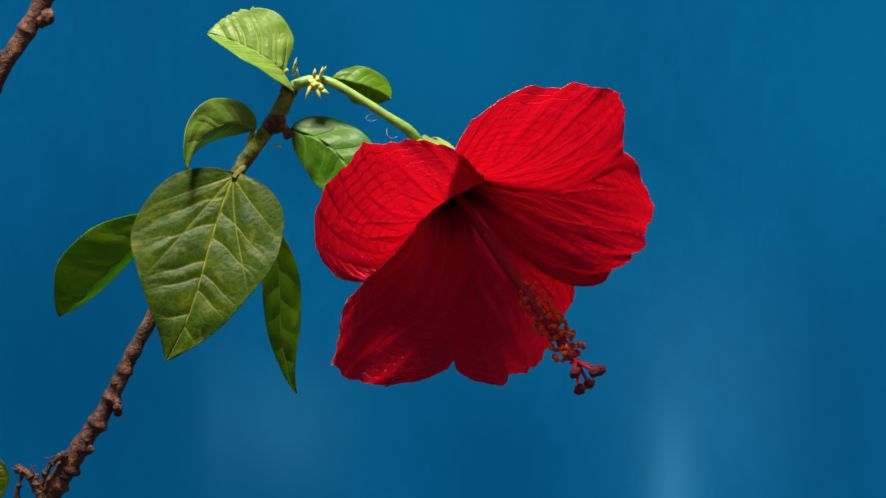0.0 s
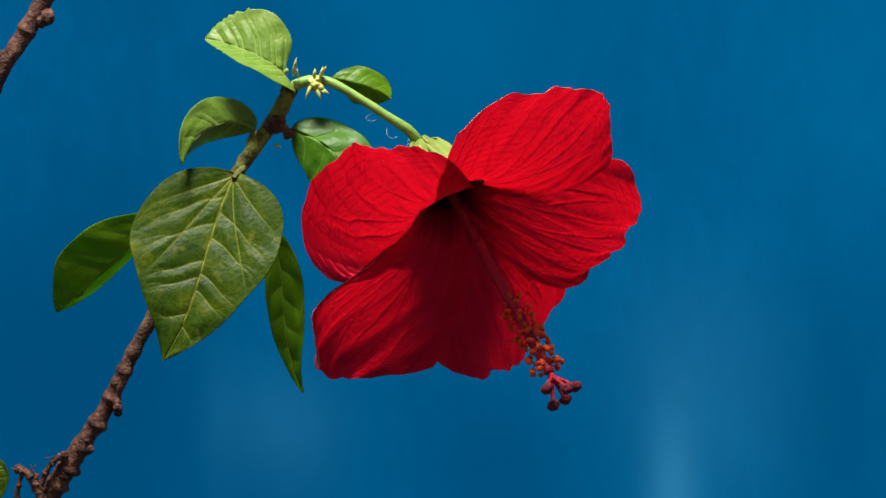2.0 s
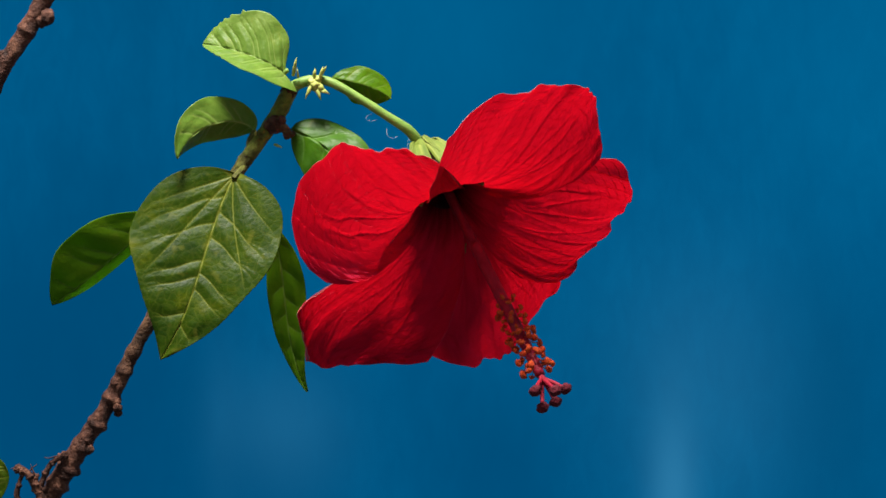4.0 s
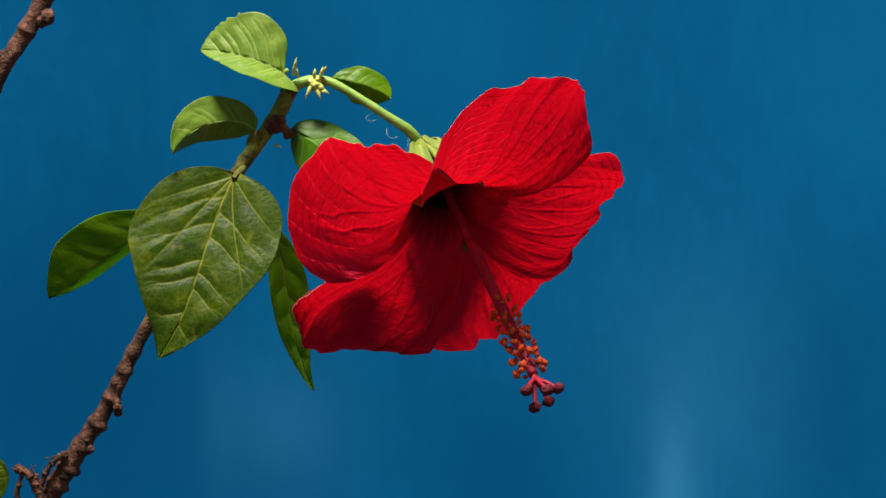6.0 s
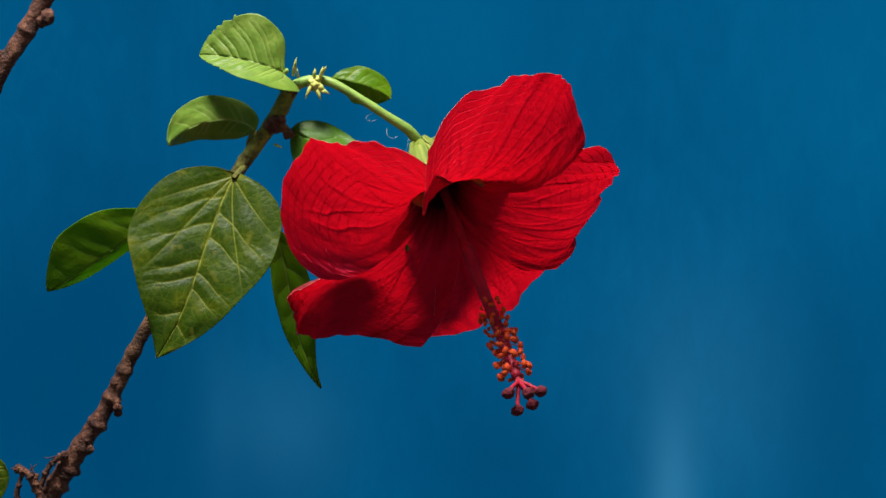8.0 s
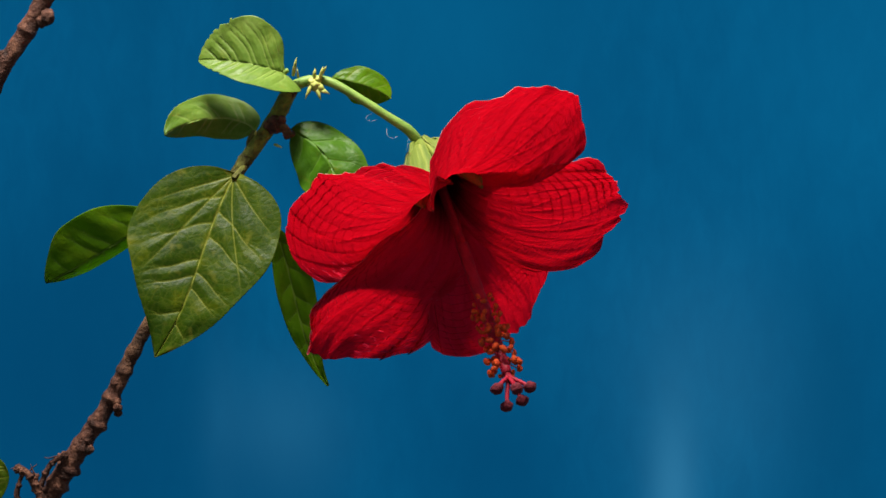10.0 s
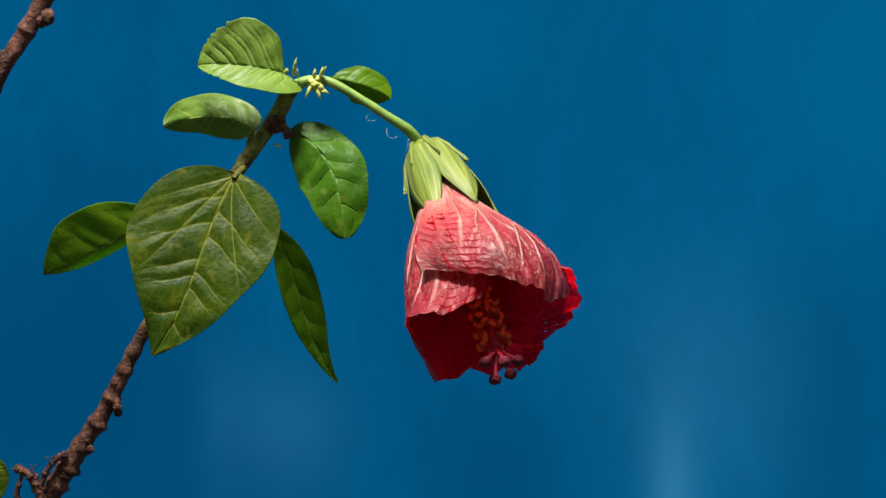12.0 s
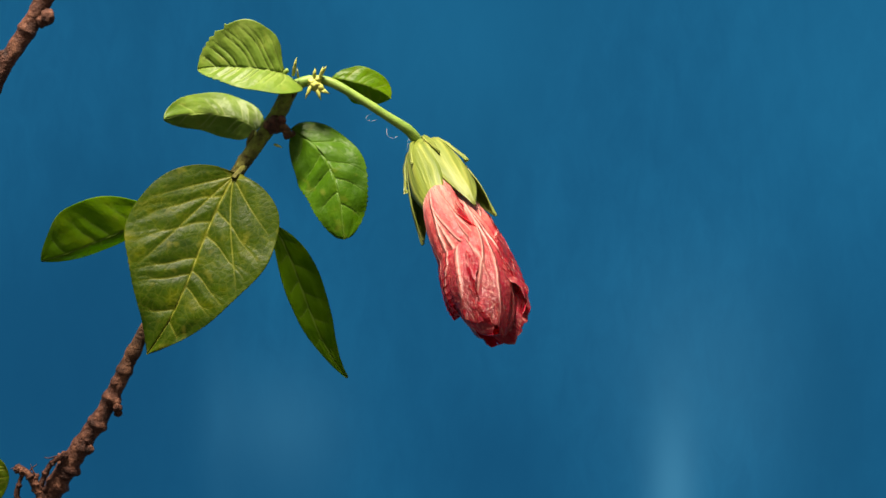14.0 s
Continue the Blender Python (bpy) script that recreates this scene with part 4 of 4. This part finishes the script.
    if Sw[len(Sw) // 2] @ (world_at(P[len(P) // 2] + N[len(P) // 2]) - world_at(P[len(P) // 2])) < 0:
        Sw, en = -Sw, [(-x, -y, -z) for x, y, z in en]
    for q, skin in skins:
        turned = np.cross(pts[q[1]] - pts[q[0]], pts[q[3]] - pts[q[0]]) @ np.array(en[q[0] - 2 * c]) < 0
        faces.append(q[::-1] if turned else q); mats.append(skin)
    me = bpy.data.meshes.new("petal_segment")
    me.from_pydata([tuple(p) for p in pts - centre], [], faces)
    me.materials.append(PETAL_FACE)
    me.materials.append(PETAL_BACK)
    me.materials.append(PETAL_RIM)
    me.materials.append(PETAL_SKIN)
    me.materials.append(PETAL_BACK_SKIN)
    uv = me.uv_layers.new(name="UVMap")
    normals = []
    for poly, mt in zip(me.polygons, mats):
        poly.material_index, poly.use_smooth = mt, True
        for li in poly.loop_indices:
            k = me.loops[li].vertex_index
            uv.data[li].uv = (allu[k] * 0.5 + 0.5, allv[k])
            normals.append(tuple(Sw[k % c] * (1 if k < c else -1)) if k < 2 * c else en[k - 2 * c])
    me.normals_split_custom_set(normals)
    no = me.attributes.new("petal_no", "FLOAT", "POINT")
    no.data.foreach_set("value", [3.7 * i] * len(pts))
    return me, centre


def make_flower():
    flower = new("hibiscus_flower")
    flower.location = world_at(ROOT)
    tagged(flower, "red hibiscus flower with five ruffled petals on a green stalk", "flower")
    home = world_at(ROOT)
    rest = state_at(REST)
    FURLED[:] = state_at(13.0)
    cu, cv = np.linspace(-1, 1, CELLS_U + 1), np.linspace(V_FROM, 1, CELLS_V + 1)
    gaps = joint_gaps(rest, cu, cv)
    for i in range(5):
        me, c = petal_patch(i, -1, 1, 0.01, V_FROM + 0.01, (0, 0, 0, 0), rest, 8)
        claw = new("petal", me)
        claw.parent, claw.location = flower, c - home
        tagged(claw, "broad ruffled crimson petal, pale pink outside")
        for a in range(CELLS_U):
            for b in range(CELLS_V):
                me, q = petal_patch(i, cu[a], cu[a + 1], cv[b], cv[b + 1], (a > 0, a < CELLS_U - 1, True, b < CELLS_V - 1), rest, STEP, gaps[(i, a, b)])
                ob = new("petal_segment", me)
                ob.parent, ob.location = claw, q - c
                PIECES.append((ob, i, (cu[a], cu[a + 1], cv[b], cv[b + 1]), c, q))
    # calyx: a ribbed cup that splits into five pointed sepals, and slender bracts round it
    A, e1, e2 = axes(65, 40)
    foot = at(745, 254, -34)

    def cup_point(phi, h, r):
        return foot + A * h + (math.cos(phi) * e1 + math.sin(phi) * e2) * r

    def cup_radius(h):
        return float(np.interp(h, [0, 14, 45, 90, 140, 195, 250], [9, 29, 43, 53, 61, 66, 68]))

    def strip(phi0, half, h0, h1, lift, nu=10, nv=22, taper=0.4, point=1.2, thick=1.6, twist=0.0):
        bm = bmesh.new()
        uvl = bm.loops.layers.uv.new("UVMap")
        rows = []
        for b in range(nv + 1):
            s = b / nv
            h = h0 + (h1 - h0) * s
            wd = half if s < taper else half * max(1 - ((s - taper) / (1 - taper)) ** point, 0.012)
            row = []
            for a in range(nu + 1):
                u = 2 * a / nu - 1
                r = cup_radius(h) + lift(s) - 2.5 * abs(u) * s + 1.6 * math.cos(u * 3.1) + 0.8 * math.sin(9 * s + 7 * u + phi0)
                v = bm.verts.new(world_at(cup_point(phi0 + u * wd + twist * s, h, r)) - home)
                row.append((v, (u * 0.5 + 0.5 + phi0, s)))
            rows.append(row)
        for p, q in zip(rows, rows[1:]):
            for a in range(nu):
                quad = (p[a], p[a + 1], q[a + 1], q[a])
                f = bm.faces.new([v for v, _ in quad])
                for lp, (_, w) in zip(f.loops, quad):
                    lp[uvl].uv = w
        bmesh.ops.recalc_face_normals(bm, faces=bm.faces)
        bmesh.ops.solidify(bm, geom=bm.faces[:], thickness=thick * UNIT)
        return bm

    bm = bmesh.new()
    uvl = bm.loops.layers.uv.new("UVMap")
    rings = []
    for b in range(9):
        h = b * 8.0 - 4
        rings.append([bm.verts.new(world_at(cup_point(2 * math.pi * a / 40, h, cup_radius(max(h, 0)) - 2 + 0.7 * math.cos(a * math.pi / 2))) - home) for a in range(40)])
    for p, q in zip(rings, rings[1:]):
        for a in range(40):
            f = bm.faces.new((p[a], p[(a + 1) % 40], q[(a + 1) % 40], q[a]))
    bm.faces.new(rings[0][::-1])
    calyx = part("calyx", bm, SEPAL, flower, "pale green ribbed calyx cup")
    notch = math.radians(CALYX_NOTCH)
    for k in range(5):
        ph = notch + math.pi / 5 + k * 2 * math.pi / 5
        lean = (-0.2, 0, 0, 0, 0.2)[k]
        ob = part("sepal", strip(ph, math.pi / 5 * 1.02, 30, (240, 205, 198, 205, 250)[k], lambda s, o=(2, 0, 0, 0, 8)[k], g=(2.0, 3.0, 8.0, 8.0, 8.0)[k]: 1.0 + g * s + o * s ** 3, taper=0.38, point=1.35, twist=lean), SEPAL, calyx)
        hinge = world_at(cup_point(ph, 45, cup_radius(45))) - home
        away = world_at(cup_point(ph, 45, 10 + cup_radius(45))) - home - hinge
        SEPALS.append((ob, Vector(hinge), Vector(np.cross(world_at(cup_point(0, 50, 0)) - world_at(cup_point(0, 0, 0)), away)).normalized()))
    for k in range(7):
        ph = notch + 0.25 + k * 2 * math.pi / 7
        out = 0.5 + 0.5 * math.sin(k * 3.1)
        part("bract", strip(ph, 0.17, 2, 92 + 12 * math.sin(k * 1.7), lambda s, o=out: 3 + (2 + 9 * o) * s * s, 6, 16, 0.35, 1.1, 1.4), SEPAL, flower, "slender green bract below the calyx")
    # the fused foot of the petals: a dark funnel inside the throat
    # its near-black colour adds the throat's shade and hides gaps between petals
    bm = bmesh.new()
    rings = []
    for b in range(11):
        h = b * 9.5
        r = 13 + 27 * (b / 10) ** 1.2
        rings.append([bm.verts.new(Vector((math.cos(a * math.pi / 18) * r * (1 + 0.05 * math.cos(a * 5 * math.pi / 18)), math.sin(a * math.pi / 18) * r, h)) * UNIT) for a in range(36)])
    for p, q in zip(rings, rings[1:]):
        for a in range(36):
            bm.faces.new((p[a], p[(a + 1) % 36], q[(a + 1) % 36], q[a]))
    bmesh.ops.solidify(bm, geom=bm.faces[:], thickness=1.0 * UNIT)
    throat = part("throat", bm, THROAT_DARK, flower, "dark maroon throat where the petals join, shade in its colour")
    # staminal column
    shaft_bm = tube([np.zeros(3), np.array((0, 0, 90 * UNIT)), np.array((0, 0, 200 * UNIT)), np.array((0, 0, 300 * UNIT))], [9 * UNIT, 8.5 * UNIT, 8 * UNIT, 7 * UNIT], 24, 14, 0.05)
    shaft = part("column_shaft", shaft_bm, COLUMN_RED, flower, "smooth crimson lower part of the stamen column")
    top_bm = tube([np.array((0, 0, -z * UNIT)) for z in (330, 220, 110, 42)], [10.5 * UNIT, 10 * UNIT, 9.5 * UNIT, 8 * UNIT], 30, 14, 0.08)
    top = part("staminal_column", top_bm, COLUMN_RED, flower, "crimson stamen column with orange anthers and dark stigmas")
    rng = random.Random(11)
    meshes = []
    for k in range(3):
        bm = tube([np.array((0, 0, 0)), np.array((0.3, 0, 6)) * UNIT, np.array((0.6, 0.4, 12)) * UNIT, np.array((0, 0, 17)) * UNIT], [0.9 * UNIT, 0.8 * UNIT, 0.8 * UNIT, 0.7 * UNIT], 4, 5)
        made = bmesh.ops.create_icosphere(bm, subdivisions=2, radius=1.0)["verts"]
        for v in made:
            x, y, z = v.co
            q = 1 + 0.35 * noise.noise(v.co * 2 + Vector((k * 5, 0, 0)))
            v.co = Vector((x * 7.0 * q, y * 4.6 * q, (z * 4.2 - 2.2 * x * x) * q + 20)) * UNIT
        me = bpy.data.meshes.new("anther")
        for f in bm.faces:
            f.smooth = True
        bm.to_mesh(me)
        bm.free()
        me.materials.append(ANTHER_ORANGE)
        meshes.append(me)
    count = 74
    for k in range(count):
        s = (k + rng.random() * 0.7) / count
        z = -(205 - 150 * s ** 0.85) * UNIT
        a = k * 2.39996 + rng.uniform(-0.3, 0.3)
        lean = rng.uniform(0.9, 1.5) - 0.2 * s
        d = Vector((math.cos(a) * math.sin(lean), math.sin(a) * math.sin(lean), math.cos(lean)))
        ob = new("anther", meshes[k % 3])
        ob.parent = top
        size = rng.uniform(0.68, 1.05) * (0.85 + 0.35 * s)
        m = d.to_track_quat("Z", "Y").to_matrix().to_4x4() @ Matrix.Rotation(rng.uniform(0, 6.28), 4, "Z")
        ob.matrix_local = Matrix.Translation(Vector((0, 0, z)) + Vector((math.cos(a), math.sin(a), 0)) * 6 * UNIT) @ m @ Matrix.Diagonal((size, size, size, 1))
    for k in range(5):
        a = k * 2 * math.pi / 5 + 0.5
        r = (26, 20, 28, 22, 24)[k] * UNIT
        h = (-2, 6, -8, 8, 0)[k] * UNIT
        tip = np.array((math.cos(a) * r, math.sin(a) * r, h))
        st = np.array((0, 0, -46 * UNIT))
        bm = tube([st, st * 0.7 + tip * 0.12, st * 0.35 + tip * 0.6, tip], [4 * UNIT, 3.6 * UNIT, 3.4 * UNIT, 3.2 * UNIT], 10, 8)
        style = part("style_branch", bm, COLUMN_RED, top)
        bm = bmesh.new()
        knob(bm, tip, 9.5 * UNIT, 50 + k, (1.05, 1.05, 0.85))
        part("stigma", bm, STIGMA_RED, top, "dark maroon velvety stigma pad")
    return flower, shaft, top, throat


# ---- movement ----
TIMES = [0.0, 0.5, 1.0, 1.5, 2.25, 3.0, 4.25, 5.5, 6.5, 7.25, 8.0, 8.75, 9.5, 10.0, 10.3, 10.5, 10.7, 10.85, 11.0, 11.1, 11.2, 11.35, 11.5, 11.75, 12.0, 12.25, 12.5, 13.0, 13.5, 14.0]
# tip of the stamen column: seconds, right and down on the sheet, tilt to the eye in degrees
COLUMN_TIP = [(0.0, 1040, 668, 30), (1.5, 1003, 692, 33), (3.0, 982, 700, 35), (6.5, 955, 700, 38), (8.0, 930, 705, 40), (10.3, 910, 695, 42),
              (11.0, 906, 685, 42), (11.5, 893, 670, 42), (12.0, 890, 650, 42), (12.5, 870, 600, 42), (13.0, 852, 560, 42), (14.0, 838, 520, 40)]
LEAF_TURNS = {
    "broad": [(0.0, (0, 0, -4.6)), (3.0, (0, 0, -3.4)), (7.5, (0, 0, -1.9)), (12.5, (0, 0, 0)), (14.0, (0, 0, 1.2))],
    "side": [(0.0, (0, 9, -21)), (1.5, (0, 8, -19.5)), (3.0, (0, 7, -17)), (6.5, (0, 5, -11)), (7.5, (0, 4, -9.5)), (11.0, (0, 1, -3)), (12.5, (0, 0, 0)), (14.0, (0, -1, 4.5))],
    "narrow": [(0.0, (0, 0, 14.9)), (1.5, (0, 0, 13)), (3.0, (0, 0, 12)), (6.5, (0, 0, 8.4)), (7.5, (0, 0, 7.2)), (11.0, (0, 0, 2.6)), (12.5, (0, 0, 0)), (14.0, (0, 0, -2.7))],
    "folded": [(0.0, (-20, 0, 23.5)), (1.5, (-18, 0, 20.6)), (3.0, (-15, 0, 17.5)), (6.5, (-10, 0, 10.5)), (7.5, (-8, 0, 8.7)), (11.0, (-2, 0, 2.4)), (12.5, (0, 0, 0)), (14.0, (0, 0, -1.8))],
    "arched": [(0.0, (0, 0, 0)), (3.0, (-9, -8, 0)), (7.5, (-22, -21, 0)), (11.0, (-36, -32, 1)), (14.0, (-45, -40, 2))],
    "spur": [(0.0, (0, 0, -15)), (1.5, (0, 0, -13)), (3.0, (0, 0, -11)), (6.5, (0, 0, -6)), (8.0, (0, 0, -4)), (11.0, (0, 0, -0.5)), (14.0, (0, 0, 0.5))],
}


def rigid(P, Q, centre):
    """The turn and shift that carry the points P nearest to Q, for a body whose origin lies at centre."""
    p0, q0 = P.mean(0), Q.mean(0)
    U, _, Vt = np.linalg.svd((P - p0).T @ (Q - q0))
    R = Vt.T @ np.diag([1, 1, np.sign(np.linalg.det(Vt.T @ U.T))]) @ U.T
    return Matrix.Translation(Vector(q0 + R @ (centre - p0))) @ Matrix([list(r) for r in R]).to_4x4()


def motions():
    states = [state_at(t) for t in TIMES]
    rest = state_at(REST)
    g = np.linspace(0, 1, 5)
    for i in range(5):
        mine = [p for p in PIECES if p[1] == i]
        U = np.concatenate([np.tile(u0 + (u1 - u0) * g, 5) for _, _, (u0, u1, v0, v1), _, _ in mine])
        V = np.concatenate([np.repeat(v0 + (v1 - v0) * g, 5) for _, _, (u0, u1, v0, v1), _, _ in mine])
        V = rim_edge(i, U, V)
        P0 = world_at(petal_points(rest, i, U, V))
        moved = [world_at(petal_points(s, i, U, V)) for s in states]
        for k, (ob, _, _, c, q) in enumerate(mine):
            part_of = slice(25 * k, 25 * k + 25)
            walk(ob, [(t, Matrix.Translation(Vector(-c)) @ rigid(P0[part_of], Q[part_of], q)) for t, Q in zip(TIMES, moved)])
    home = Vector(world_at(ROOT))
    shaft_rows, top_rows = [], []
    for t, x, y, tilt in COLUMN_TIP:
        lo, hi = 0.0, 700.0
        for _ in range(40):
            d = (lo + hi) / 2
            p = at(x, y, d) - ROOT
            if math.degrees(math.atan2(p[2], math.hypot(p[0], p[1]))) < tilt: lo = d
            else: hi = d
        tip = Vector(world_at(ROOT + p)) - home
        turn = tip.to_track_quat("Z", "Y").to_matrix().to_4x4()
        shaft_rows.append((t, turn))
        top_rows.append((t, Matrix.Translation(tip) @ turn))
    walk(SHAFT, shaft_rows)
    throat_rows = []
    for t, values in zip(TIMES, states):
        A = axes(*values[:2])[0]
        throat_rows.append((t, Vector((A[0], -A[2], -A[1])).to_track_quat("Z", "Y").to_matrix().to_4x4()))
    walk(THROAT, throat_rows)
    for ob, hinge, axis in SEPALS:
        walk(ob, [(t, Matrix.Translation(hinge) @ Matrix.Rotation(math.radians(a), 4, axis) @ Matrix.Translation(-hinge))
                  for t, a in ((0.0, 13), (8.0, 11), (10.5, 9), (11.5, 5), (12.5, 0), (14.0, 0))])
    walk(TOP, top_rows)
    for name, rows in LEAF_TURNS.items():
        ob = LEAVES[name]
        base = Matrix.Translation(ob.location.copy())
        walk(ob, [(t, base @ pose(0, 0, 0, tip, turn, swing)) for t, (tip, swing, turn) in rows])


LAYER = (9, 3, -5, 0, -3)
CALYX_NOTCH = -30

make_setting()
PLANT, LEAVES = make_plant()
make_other_twig()
FLOWER, SHAFT, TOP, THROAT = make_flower()
motions()
